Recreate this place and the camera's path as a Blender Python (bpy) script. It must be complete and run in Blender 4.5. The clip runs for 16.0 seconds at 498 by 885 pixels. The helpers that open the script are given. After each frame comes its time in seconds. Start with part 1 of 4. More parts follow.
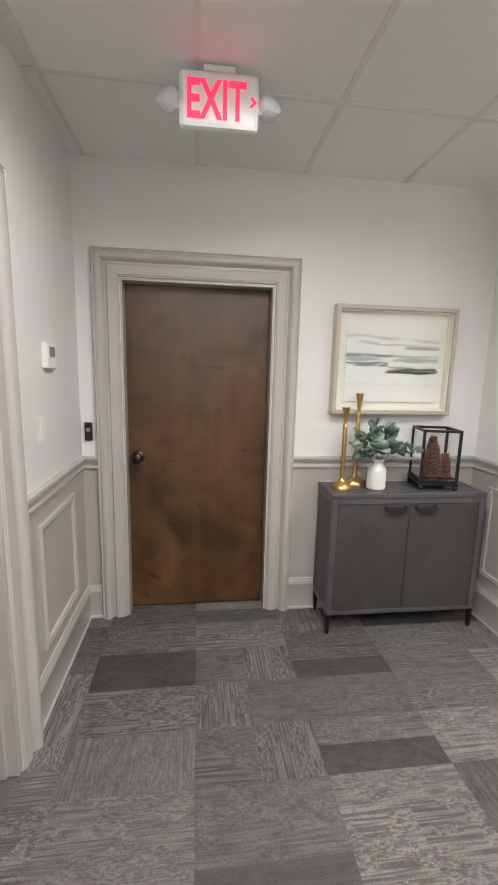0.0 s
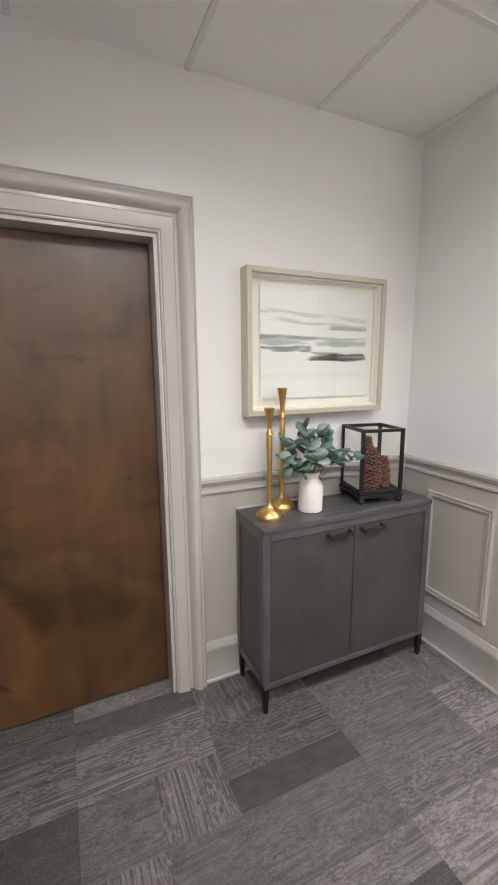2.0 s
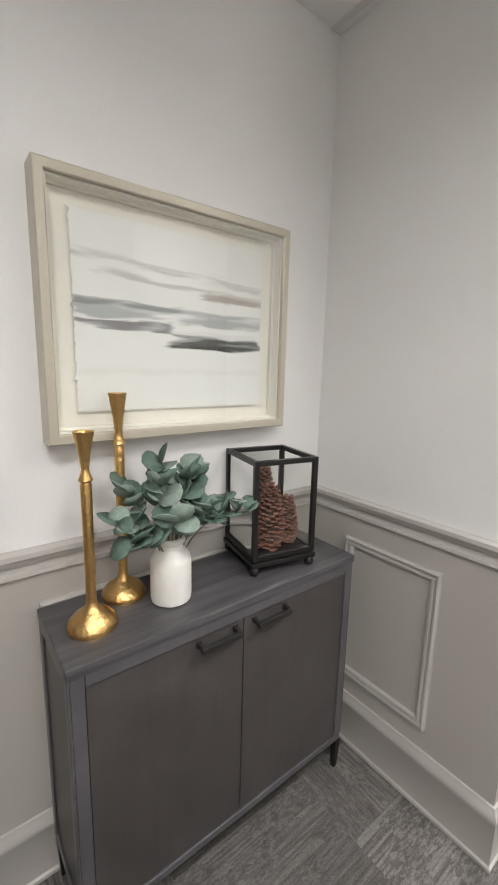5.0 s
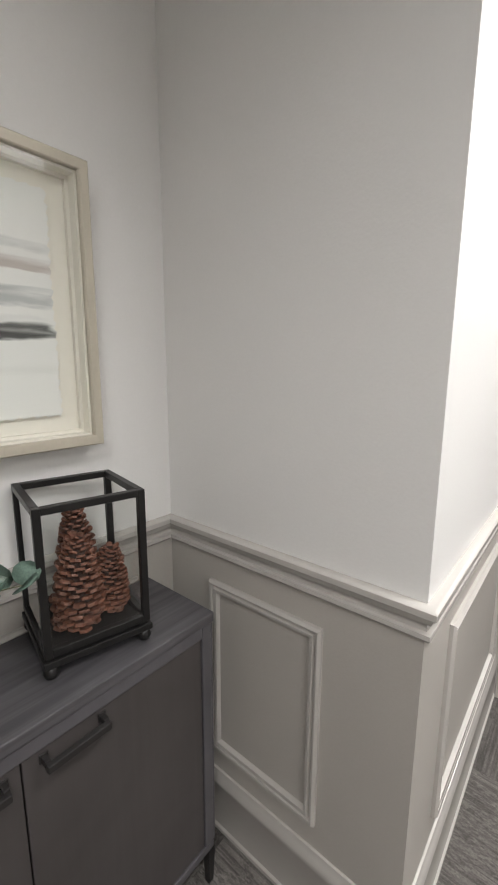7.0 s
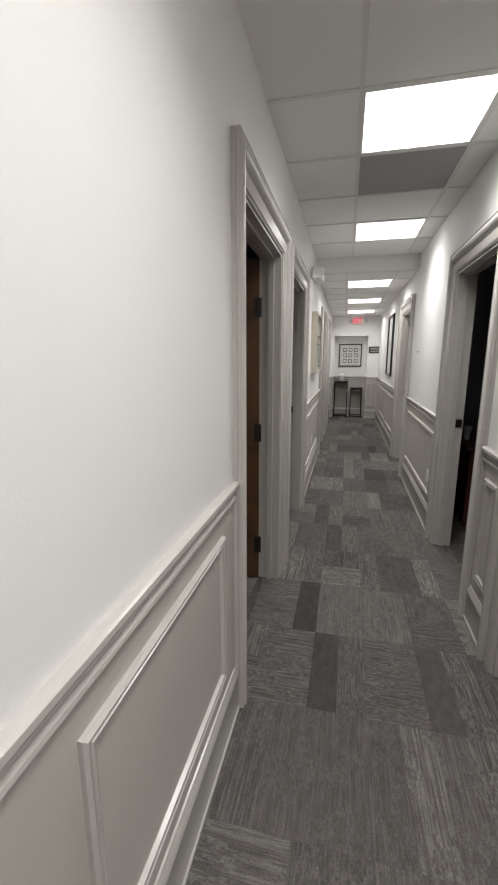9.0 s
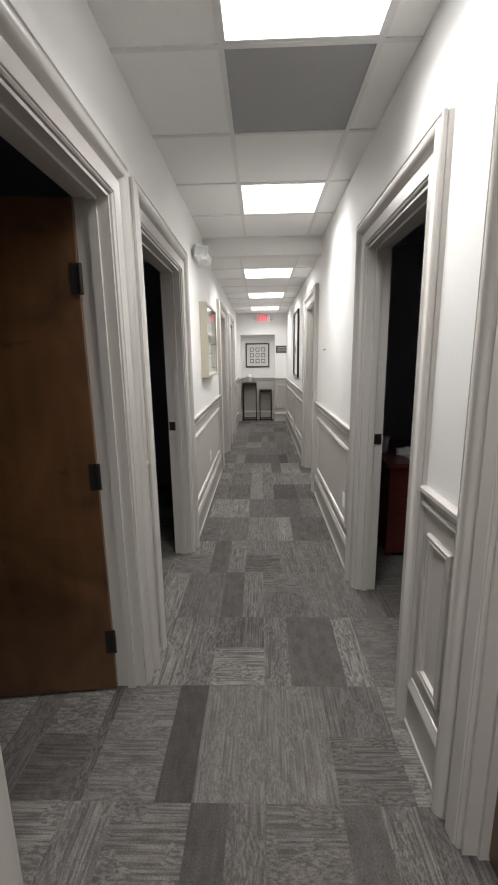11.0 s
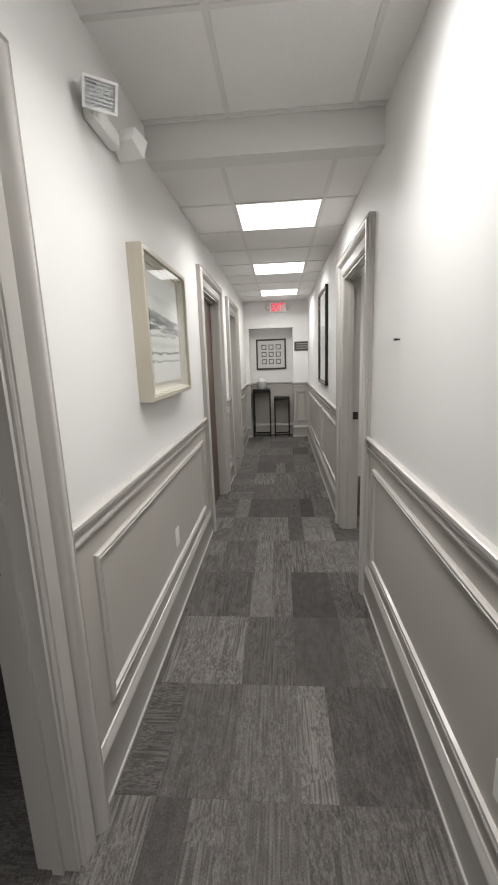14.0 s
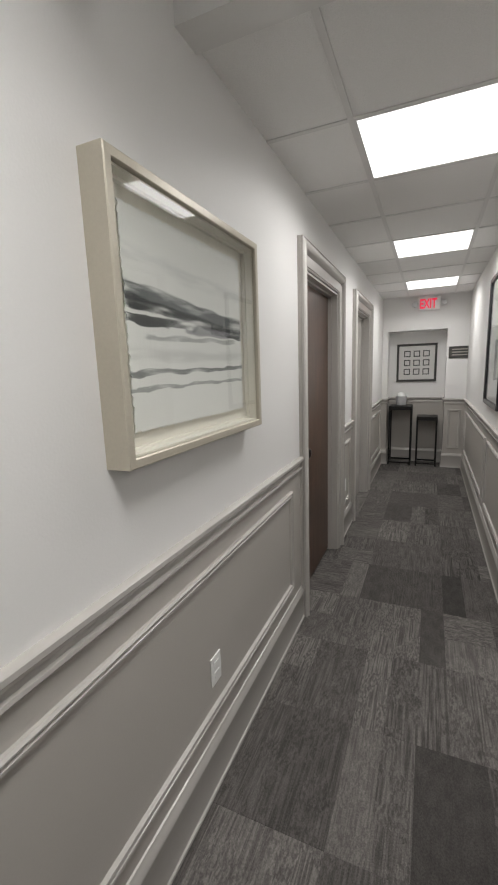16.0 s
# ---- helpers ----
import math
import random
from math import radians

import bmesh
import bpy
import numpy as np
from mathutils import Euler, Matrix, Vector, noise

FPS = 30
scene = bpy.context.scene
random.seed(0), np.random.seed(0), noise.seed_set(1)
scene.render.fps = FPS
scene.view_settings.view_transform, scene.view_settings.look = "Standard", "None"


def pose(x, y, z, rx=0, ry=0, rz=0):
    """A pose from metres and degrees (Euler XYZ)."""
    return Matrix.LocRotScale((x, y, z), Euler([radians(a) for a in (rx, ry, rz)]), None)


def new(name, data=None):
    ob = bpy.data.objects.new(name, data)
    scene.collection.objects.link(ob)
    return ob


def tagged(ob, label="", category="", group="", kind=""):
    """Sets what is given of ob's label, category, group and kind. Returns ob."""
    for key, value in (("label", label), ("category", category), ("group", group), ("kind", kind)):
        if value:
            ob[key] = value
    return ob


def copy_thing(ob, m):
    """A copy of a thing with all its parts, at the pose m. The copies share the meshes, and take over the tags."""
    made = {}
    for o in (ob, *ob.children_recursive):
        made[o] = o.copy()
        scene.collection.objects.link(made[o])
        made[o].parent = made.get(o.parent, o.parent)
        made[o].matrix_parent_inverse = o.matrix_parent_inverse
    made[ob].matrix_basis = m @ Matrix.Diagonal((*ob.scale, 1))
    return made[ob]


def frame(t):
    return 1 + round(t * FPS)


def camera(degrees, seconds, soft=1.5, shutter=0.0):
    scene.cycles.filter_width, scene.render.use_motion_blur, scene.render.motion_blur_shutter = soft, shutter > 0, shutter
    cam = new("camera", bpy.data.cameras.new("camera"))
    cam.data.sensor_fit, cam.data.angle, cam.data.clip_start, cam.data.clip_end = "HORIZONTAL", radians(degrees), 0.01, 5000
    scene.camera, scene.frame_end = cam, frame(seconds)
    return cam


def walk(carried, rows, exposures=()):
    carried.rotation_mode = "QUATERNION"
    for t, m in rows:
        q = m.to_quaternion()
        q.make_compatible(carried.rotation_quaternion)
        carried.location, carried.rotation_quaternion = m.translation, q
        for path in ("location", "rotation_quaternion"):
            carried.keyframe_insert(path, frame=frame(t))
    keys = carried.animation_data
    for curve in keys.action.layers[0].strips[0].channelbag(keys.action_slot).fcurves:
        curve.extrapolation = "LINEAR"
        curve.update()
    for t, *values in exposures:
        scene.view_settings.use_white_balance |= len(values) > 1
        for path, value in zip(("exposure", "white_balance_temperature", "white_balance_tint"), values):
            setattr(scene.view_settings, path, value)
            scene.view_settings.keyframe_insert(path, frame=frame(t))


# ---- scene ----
cam = camera(62.7, 16.0, 2.0)
METRES, EYE, TILT, LEAN, TURN = 6.95, 1.568, 0.0, 0.0, -7.2
ROWS = [
    (0.0, 0.0, 0.0, 0.0, 0.24, -9.59, -1.4),
    (0.5, -0.0165, 0.0236, -0.0002, -5.02, -9.8, -0.54),
    (1.0, -0.015, 0.0513, -0.0012, -8.5, -9.73, -0.29),
    (1.5, -0.007, 0.0798, -0.0029, -12.18, -9.9, -0.1),
    (2.0, -0.0059, 0.1089, -0.0034, -17.4, -9.98, 0.46),
    (2.5, -0.0016, 0.1335, -0.0052, -22.94, -10.22, 1.18),
    (3.0, 0.0164, 0.1511, -0.0034, -23.65, -9.85, 0.4),
    (5.5, 0.0741, 0.21, -0.0054, -32.15, -10.47, -1.61),
    (6.0, 0.0914, 0.2125, -0.0063, -33.92, -10.38, -1.65),
    (6.5, 0.1066, 0.2212, -0.0061, -38.18, -10.05, -0.98),
    (7.0, 0.1218, 0.232, -0.0059, -42.95, -10.31, -0.25),
    (7.5, 0.1437, 0.2318, -0.0054, -47.9, -10.91, -0.29),
    (8.0, 0.1664, 0.2221, -0.0045, -52.55, -11.18, -0.47),
    (8.5, 0.1821, 0.2121, -0.0061, -59.96, -11.54, -0.64),
    (9.0, 0.2037, 0.2116, -0.0051, -69.54, -11.67, 0.05),
    (9.5, 0.2252, 0.2157, -0.0049, -77.71, -11.73, 0.65),
    (10.0, 0.2576, 0.2091, -0.0052, -81.1, -11.7, 0.72),
    (12.5, 0.4928, 0.2188, -0.0049, -80.69, -11.56, 1.54),
    (13.0, 0.5442, 0.2187, -0.0045, -79.92, -11.61, 1.91),
    (13.5, 0.5931, 0.223, -0.0054, -79.4, -11.77, 2.02),
    (14.0, 0.6435, 0.2325, -0.0037, -78.59, -11.66, 2.06),
    (14.5, 0.6944, 0.2306, -0.0006, -76.48, -11.42, 2.29),
    (15.0, 0.7383, 0.2404, -0.001, -73.52, -11.09, 2.46),
    (15.5, 0.7724, 0.2488, -0.0001, -68.46, -10.86, 2.39),
    (16.0, 0.8061, 0.2468, 0.0018, -59.18, -10.11, 1.91),
]
walk(cam, [(t, pose(0, 0, EYE, TILT, LEAN, TURN) @ pose(METRES * x, METRES * y, METRES * z, 90 + pitch, roll, yaw)) for t, x, y, z, yaw, pitch, roll in ROWS],
     [(0.0, 0.82), (3.0, 0.95), (5.5, 0.75), (6.5, 0.66), (7.5, 0.38), (8.0, 0.27), (8.5, 0.06), (9.2, -0.02), (10.0, 0.12), (12.5, 0.5), (13.0, 0.48), (14.0, 0.1), (15.0, -0.26), (15.5, -0.38), (16.0, -0.3)])

# ---- world and exposure ----
LAMP = 13.0
world = bpy.data.worlds.new("world")
world.use_nodes = True
world.node_tree.nodes["Background"].inputs[0].default_value = (0.02, 0.022, 0.026, 1)
world.node_tree.nodes["Background"].inputs[1].default_value = 0.3
scene.world = world

# ---- materials ----


def material(name, colour, rough=0.6, metal=0.0, vary=0.06, grain=(60.0, 0.02), blotch=1.2, coat=0.0):
    """Principled surface with a soft stain at large scale and a fine grain in colour and relief."""
    m = bpy.data.materials.new(name)
    m.use_nodes = True
    nt = m.node_tree
    b = nt.nodes["Principled BSDF"]
    b.inputs["Roughness"].default_value = rough
    b.inputs["Metallic"].default_value = metal
    b.inputs["Coat Weight"].default_value = coat
    tc = nt.nodes.new("ShaderNodeTexCoord")
    n1 = nt.nodes.new("ShaderNodeTexNoise")
    n1.inputs["Scale"].default_value = blotch
    n2 = nt.nodes.new("ShaderNodeTexNoise")
    n2.inputs["Scale"].default_value = grain[0]
    n2.inputs["Detail"].default_value = 4
    for n in (n1, n2):
        nt.links.new(tc.outputs["Object"], n.inputs["Vector"])
    add = nt.nodes.new("ShaderNodeMath")
    nt.links.new(n1.outputs["Fac"], add.inputs[0])
    nt.links.new(n2.outputs["Fac"], add.inputs[1])
    ramp = nt.nodes.new("ShaderNodeMapRange")
    ramp.inputs["From Min"].default_value, ramp.inputs["From Max"].default_value = 0.6, 1.4
    ramp.inputs["To Min"].default_value, ramp.inputs["To Max"].default_value = 1 - vary, 1 + vary
    nt.links.new(add.outputs[0], ramp.inputs["Value"])
    mul = nt.nodes.new("ShaderNodeVectorMath")
    mul.operation = "SCALE"
    mul.inputs[0].default_value = colour
    nt.links.new(ramp.outputs[0], mul.inputs["Scale"])
    nt.links.new(mul.outputs[0], b.inputs["Base Color"])
    bump = nt.nodes.new("ShaderNodeBump")
    bump.inputs["Strength"].default_value = 1.0
    bump.inputs["Distance"].default_value = grain[1] * 0.02
    nt.links.new(n2.outputs["Fac"], bump.inputs["Height"])
    nt.links.new(bump.outputs[0], b.inputs["Normal"])
    return m


def glow(name, colour, strength):
    m = bpy.data.materials.new(name)
    m.use_nodes = True
    b = m.node_tree.nodes["Principled BSDF"]
    b.inputs["Base Color"].default_value = (*colour, 1)
    b.inputs["Emission Color"].default_value = (*colour, 1)
    b.inputs["Emission Strength"].default_value = strength
    return m


def clear_glass(name, rough=0.02):
    """Thin pane: mostly see-through, with a Fresnel gloss."""
    m = bpy.data.materials.new(name)
    m.use_nodes = True
    nt = m.node_tree
    out = nt.nodes["Material Output"]
    mix, fr = nt.nodes.new("ShaderNodeMixShader"), nt.nodes.new("ShaderNodeFresnel")
    tr, gl = nt.nodes.new("ShaderNodeBsdfTransparent"), nt.nodes.new("ShaderNodeBsdfGlossy")
    fr.inputs["IOR"].default_value = 1.45
    gl.inputs["Roughness"].default_value = rough
    tr.inputs["Color"].default_value = (0.96, 0.97, 0.96, 1)
    nt.links.new(fr.outputs[0], mix.inputs[0])
    nt.links.new(tr.outputs[0], mix.inputs[1])
    nt.links.new(gl.outputs[0], mix.inputs[2])
    nt.links.new(mix.outputs[0], out.inputs["Surface"])
    return m


def wood(name, dark, light, along="z", scale=1.0, rough=0.35, coat=0.2, cloudy=0.5, flame=0.0):
    """Veneer: stretched grain plus large cloudy figure."""
    m = bpy.data.materials.new(name)
    m.use_nodes = True
    nt = m.node_tree
    b = nt.nodes["Principled BSDF"]
    b.inputs["Roughness"].default_value = rough
    b.inputs["Coat Weight"].default_value = coat
    b.inputs["Coat Roughness"].default_value = 0.25
    tc, mp = nt.nodes.new("ShaderNodeTexCoord"), nt.nodes.new("ShaderNodeMapping")
    s = {"x": (1.5, 26, 26), "y": (26, 1.5, 26), "z": (26, 26, 1.5)}[along]
    mp.inputs["Scale"].default_value = [v * scale for v in s]
    n1, n2 = nt.nodes.new("ShaderNodeTexNoise"), nt.nodes.new("ShaderNodeTexNoise")
    n1.inputs["Scale"].default_value, n1.inputs["Detail"].default_value, n1.inputs["Distortion"].default_value = 1.5, 6, 0.6
    n2.inputs["Scale"].default_value, n2.inputs["Distortion"].default_value, n2.inputs["Detail"].default_value = 2.6, 1.4, 3
    nt.links.new(tc.outputs["Object"], mp.inputs[0])
    nt.links.new(mp.outputs[0], n1.inputs["Vector"])
    nt.links.new(tc.outputs["Object"], n2.inputs["Vector"])
    mixv = nt.nodes.new("ShaderNodeMix")
    mixv.inputs[0].default_value = cloudy
    nt.links.new(n1.outputs["Fac"], mixv.inputs[2])
    nt.links.new(n2.outputs["Fac"], mixv.inputs[3])
    r = nt.nodes.new("ShaderNodeValToRGB")
    r.color_ramp.elements[0].position, r.color_ramp.elements[1].position = 0.33, 0.68
    r.color_ramp.elements[0].color, r.color_ramp.elements[1].color = (*dark, 1), (*light, 1)
    nt.links.new(mixv.outputs[0], r.inputs[0])
    # dark flame marks across the figure, and a slow drift of tone
    fm, fn, fr = nt.nodes.new("ShaderNodeMapping"), nt.nodes.new("ShaderNodeTexNoise"), nt.nodes.new("ShaderNodeMapRange")
    fm.inputs["Scale"].default_value = (2.2, 2.2, 5.5)
    fn.inputs["Scale"].default_value, fn.inputs["Detail"].default_value, fn.inputs["Distortion"].default_value = 1.0, 5, 2.2
    fr.interpolation_type = "SMOOTHSTEP"
    fr.inputs["From Min"].default_value, fr.inputs["From Max"].default_value = 0.60, 0.74
    fr.inputs["To Min"].default_value, fr.inputs["To Max"].default_value = 1.0, 1.0 - flame
    nt.links.new(tc.outputs["Object"], fm.inputs[0])
    nt.links.new(fm.outputs[0], fn.inputs["Vector"])
    nt.links.new(fn.outputs["Fac"], fr.inputs["Value"])
    tone = nt.nodes.new("ShaderNodeVectorMath")
    tone.operation = "SCALE"
    nt.links.new(r.outputs[0], tone.inputs[0])
    nt.links.new(fr.outputs[0], tone.inputs["Scale"])
    nt.links.new(tone.outputs[0], b.inputs["Base Color"])
    bump = nt.nodes.new("ShaderNodeBump")
    bump.inputs["Strength"].default_value, bump.inputs["Distance"].default_value = 0.5, 0.0006
    nt.links.new(n1.outputs["Fac"], bump.inputs["Height"])
    nt.links.new(bump.outputs[0], b.inputs["Normal"])
    return m


def carpet(name, tone, streaky):
    """Loop-pile carpet tile: streaks along the tile's own length; shade and contrast differ from tile to tile."""
    m = bpy.data.materials.new(name)
    m.use_nodes = True
    nt = m.node_tree
    b = nt.nodes["Principled BSDF"]
    b.inputs["Roughness"].default_value = 0.95
    b.inputs["Specular IOR Level"].default_value = 0.15
    tc, oi = nt.nodes.new("ShaderNodeTexCoord"), nt.nodes.new("ShaderNodeObjectInfo")
    off = nt.nodes.new("ShaderNodeVectorMath")
    off.operation = "SCALE"
    off.inputs[0].default_value = (37, 91, 53)
    nt.links.new(oi.outputs["Random"], off.inputs["Scale"])
    add = nt.nodes.new("ShaderNodeVectorMath")
    nt.links.new(tc.outputs["Object"], add.inputs[0])
    nt.links.new(off.outputs[0], add.inputs[1])

    def tex(scale, detail):
        mp, n = nt.nodes.new("ShaderNodeMapping"), nt.nodes.new("ShaderNodeTexNoise")
        mp.inputs["Scale"].default_value = scale
        n.inputs["Scale"].default_value, n.inputs["Detail"].default_value = 1.0, detail
        nt.links.new(add.outputs[0], mp.inputs[0])
        nt.links.new(mp.outputs[0], n.inputs["Vector"])
        return n

    def math(op, *ins):
        n = nt.nodes.new("ShaderNodeMath")
        n.operation = op
        for i, v in enumerate(ins):
            if isinstance(v, (int, float)):
                n.inputs[i].default_value = v
            else:
                nt.links.new(v, n.inputs[i])
        return n.outputs[0]

    lines, dashes, fine, patch, worn = tex((4, 112, 1), 4), tex((44, 118, 1), 5), tex((170, 210, 1), 2), tex((6, 10, 1), 2), tex((13, 26, 1), 4)
    pick = math("GREATER_THAN", patch.outputs["Fac"], 0.5)
    streak = math("ADD", math("MULTIPLY", lines.outputs["Fac"], pick), math("MULTIPLY", dashes.outputs["Fac"], math("SUBTRACT", 1.0, pick)))
    wn = nt.nodes.new("ShaderNodeTexWhiteNoise")
    wn.noise_dimensions = "1D"
    nt.links.new(oi.outputs["Random"], wn.inputs["W"])
    contrast = math("MULTIPLY_ADD", wn.outputs["Value"], 0.8 * streaky, 0.6 * streaky)
    sharp = nt.nodes.new("ShaderNodeMapRange")
    sharp.interpolation_type = "SMOOTHSTEP"
    sharp.inputs["From Min"].default_value, sharp.inputs["From Max"].default_value = 0.37, 0.63
    sharp.inputs["To Min"].default_value, sharp.inputs["To Max"].default_value = -0.5, 0.5
    nt.links.new(streak, sharp.inputs["Value"])
    gate = math("MULTIPLY_ADD", patch.outputs["Fac"], 0.9, 0.35)
    a = math("MULTIPLY", math("MULTIPLY", sharp.outputs[0], contrast), gate)
    shade = math("MULTIPLY_ADD", oi.outputs["Random"], 0.45 * tone, 0.76 * tone)
    v = math("MULTIPLY", shade, math("MULTIPLY_ADD", a, 0.68, 0.98))
    v = math("MULTIPLY", v, math("MULTIPLY_ADD", worn.outputs["Fac"], 0.8, 0.6))
    v = math("MULTIPLY", v, math("MULTIPLY_ADD", fine.outputs["Fac"], 1.1, 0.45))
    col = nt.nodes.new("ShaderNodeVectorMath")
    col.operation = "SCALE"
    col.inputs[0].default_value = CARPET
    nt.links.new(v, col.inputs["Scale"])
    nt.links.new(col.outputs[0], b.inputs["Base Color"])
    bump = nt.nodes.new("ShaderNodeBump")
    bump.inputs["Strength"].default_value, bump.inputs["Distance"].default_value = 0.8, 0.003
    nt.links.new(math("ADD", fine.outputs["Fac"], math("MULTIPLY", sharp.outputs[0], 0.6)), bump.inputs["Height"])
    nt.links.new(bump.outputs[0], b.inputs["Normal"])
    return m


def painting(name, bands, paper=(0.8, 0.8, 0.77)):
    """Abstract washes on paper. A band: height, slope, half width, from, to (0..1 across), softness, strength, colour."""
    m = bpy.data.materials.new(name)
    m.use_nodes = True
    nt = m.node_tree
    b = nt.nodes["Principled BSDF"]
    b.inputs["Roughness"].default_value = 0.8
    tc, sep = nt.nodes.new("ShaderNodeTexCoord"), nt.nodes.new("ShaderNodeSeparateXYZ")
    nt.links.new(tc.outputs["Generated"], sep.inputs[0])
    mp, n = nt.nodes.new("ShaderNodeMapping"), nt.nodes.new("ShaderNodeTexNoise")
    mp.inputs["Scale"].default_value = (2.2, 1, 11)
    n.inputs["Scale"].default_value, n.inputs["Detail"].default_value = 1.6, 6
    nt.links.new(tc.outputs["Generated"], mp.inputs[0])
    nt.links.new(mp.outputs[0], n.inputs["Vector"])

    def math(op, *ins):
        q = nt.nodes.new("ShaderNodeMath")
        q.operation = op
        for i, v in enumerate(ins):
            if isinstance(v, (int, float)):
                q.inputs[i].default_value = v
            else:
                nt.links.new(v, q.inputs[i])
        return q.outputs[0]

    def smooth(v, lo, hi):
        q = nt.nodes.new("ShaderNodeMapRange")
        q.interpolation_type = "SMOOTHSTEP"
        q.inputs["From Min"].default_value, q.inputs["From Max"].default_value = lo, hi
        nt.links.new(v, q.inputs["Value"])
        return q.outputs[0]

    u, v = sep.outputs["X"], sep.outputs["Z"]
    wob = math("MULTIPLY_ADD", n.outputs["Fac"], 0.09, -0.045)
    last = None
    for v0, slope, half, u0, u1, soft, strength, colour in bands:
        d = math("ABSOLUTE", math("SUBTRACT", math("ADD", v, wob), math("MULTIPLY_ADD", u, slope, v0)))
        inside = math("SUBTRACT", 1.0, smooth(d, half * (1 - soft), half))
        uu = math("MULTIPLY_ADD", wob, 3.0, u)
        ends = math("MULTIPLY", smooth(uu, u0 - 0.03, u0 + 0.03), math("SUBTRACT", 1.0, smooth(uu, u1 - 0.03, u1 + 0.03)))
        dry = math("MULTIPLY", smooth(n.outputs["Fac"], 0.25, 0.55), strength)
        mix = nt.nodes.new("ShaderNodeMix")
        mix.data_type = "RGBA"
        nt.links.new(math("MULTIPLY", math("MULTIPLY", inside, ends), dry), mix.inputs[0])
        if last is None:
            mix.inputs[6].default_value = (*paper, 1)
        else:
            nt.links.new(last, mix.inputs[6])
        mix.inputs[7].default_value = (*colour, 1)
        last = mix.outputs[2]
    nt.links.new(last, b.inputs["Base Color"])
    return m


CARPET = (0.126, 0.117, 0.110)
paint_white = material("paint_white", (0.765, 0.755, 0.74), 0.55, vary=0.015, grain=(140, 0.02))
paint_greige = material("paint_greige", (0.445, 0.42, 0.387), 0.45, vary=0.02, grain=(140, 0.02))
trim_paint = material("trim_paint", (0.48, 0.458, 0.43), 0.27, vary=0.02, grain=(40, 0.004), coat=0.15)
tile_white = material("tile_white", (0.86, 0.85, 0.835), 0.9, vary=0.05, grain=(220, 0.12))
grid_white = material("grid_white", (0.74, 0.73, 0.715), 0.45, vary=0.02)
grille_grey = material("grille_grey", (0.36, 0.36, 0.365), 0.6, vary=0.04)
# Shade of the unlit offices a and b, put into the colour.
unlit_shade = material("unlit_shade", (0.13, 0.14, 0.18), 0.7, vary=0.05)
# Lighter step of the unlit tone for office c, replacing light leaking in.
dim_shade = material("dim_shade", (0.40, 0.41, 0.44), 0.7, vary=0.03)
room_paint = material("room_paint", (0.7, 0.69, 0.66), 0.6, vary=0.02)
door_wood = wood("door_wood", (0.050, 0.022, 0.008), (0.142, 0.067, 0.026), "z", 0.5, 0.38, 0.3, 0.8, 0.55)
dark_door = wood("dark_door", (0.05, 0.025, 0.014), (0.12, 0.06, 0.035), "z", 1.0, 0.4, 0.2)
bronze = material("bronze", (0.05, 0.045, 0.042), 0.35, 0.8)
knob_metal = material("knob_metal", (0.055, 0.048, 0.045), 0.28, 1.0)
cab_grey = wood("cab_grey", (0.045, 0.039, 0.038), (0.072, 0.064, 0.063), "z", 1.0, 0.42, 0.1, 0.75)
cab_edge = wood("cab_edge", (0.060, 0.057, 0.063), (0.108, 0.103, 0.111), "z", 1.0, 0.36, 0.25, 0.8)
cab_top = wood("cab_top", (0.040, 0.038, 0.042), (0.105, 0.10, 0.107), "x", 1.2, 0.4, 0.15, 0.25)
black_metal = material("black_metal", (0.007, 0.0065, 0.0065), 0.38, 0.0, vary=0.1)
handle_metal = material("handle_metal", (0.04, 0.037, 0.037), 0.4, 0.5)
gold = material("gold", (0.62, 0.40, 0.16), 0.32, 1.0, vary=0.12, grain=(90, 0.12), blotch=9)
ceramic = material("ceramic", (0.76, 0.74, 0.70), 0.6, vary=0.05, grain=(35, 0.08), blotch=14)
leaf_green = material("leaf_green", (0.105, 0.165, 0.13), 0.55, vary=0.35, grain=(60, 0.05), blotch=9)
leaf_pale = material("leaf_pale", (0.24, 0.31, 0.26), 0.6, vary=0.25, grain=(60, 0.05), blotch=9)
stem_brown = material("stem_brown", (0.13, 0.13, 0.07), 0.7, vary=0.2)
stem_dark = material("stem_dark", (0.035, 0.015, 0.01), 0.8, vary=0.2)
cone_brown = material("cone_brown", (0.155, 0.060, 0.036), 0.55, vary=0.45, grain=(80, 0.3), blotch=30)
frame_champagne = material("frame_champagne", (0.51, 0.47, 0.385), 0.36, 0.22, vary=0.05, grain=(120, 0.02))
mat_cream = material("mat_cream", (0.80, 0.77, 0.69), 0.8, vary=0.02)
glass = clear_glass("glass")
plastic_white = material("plastic_white", (0.82, 0.82, 0.80), 0.35, vary=0.01)
plastic_black = material("plastic_black", (0.015, 0.015, 0.017), 0.25, vary=0.05)
lens_clear = material("lens_clear", (0.72, 0.74, 0.74), 0.18, 0.05, vary=0.15, grain=(160, 0.3))
lcd_grey = material("lcd_grey", (0.2, 0.22, 0.2), 0.2)
lamp_glow = glow("lamp_glow", (1.0, 0.99, 0.98), 2.8)
exit_red = glow("exit_red", (1.0, 0.025, 0.08), 0.75)
print_white = material("print_white", (0.58, 0.57, 0.55), 0.7, vary=0.02)
ink_dark = material("ink_dark", (0.06, 0.06, 0.06), 0.7, vary=0.2)
plaque_dark = material("plaque_dark", (0.05, 0.048, 0.045), 0.4, vary=0.1)
plaque_ink = material("plaque_ink", (0.35, 0.33, 0.3), 0.5)
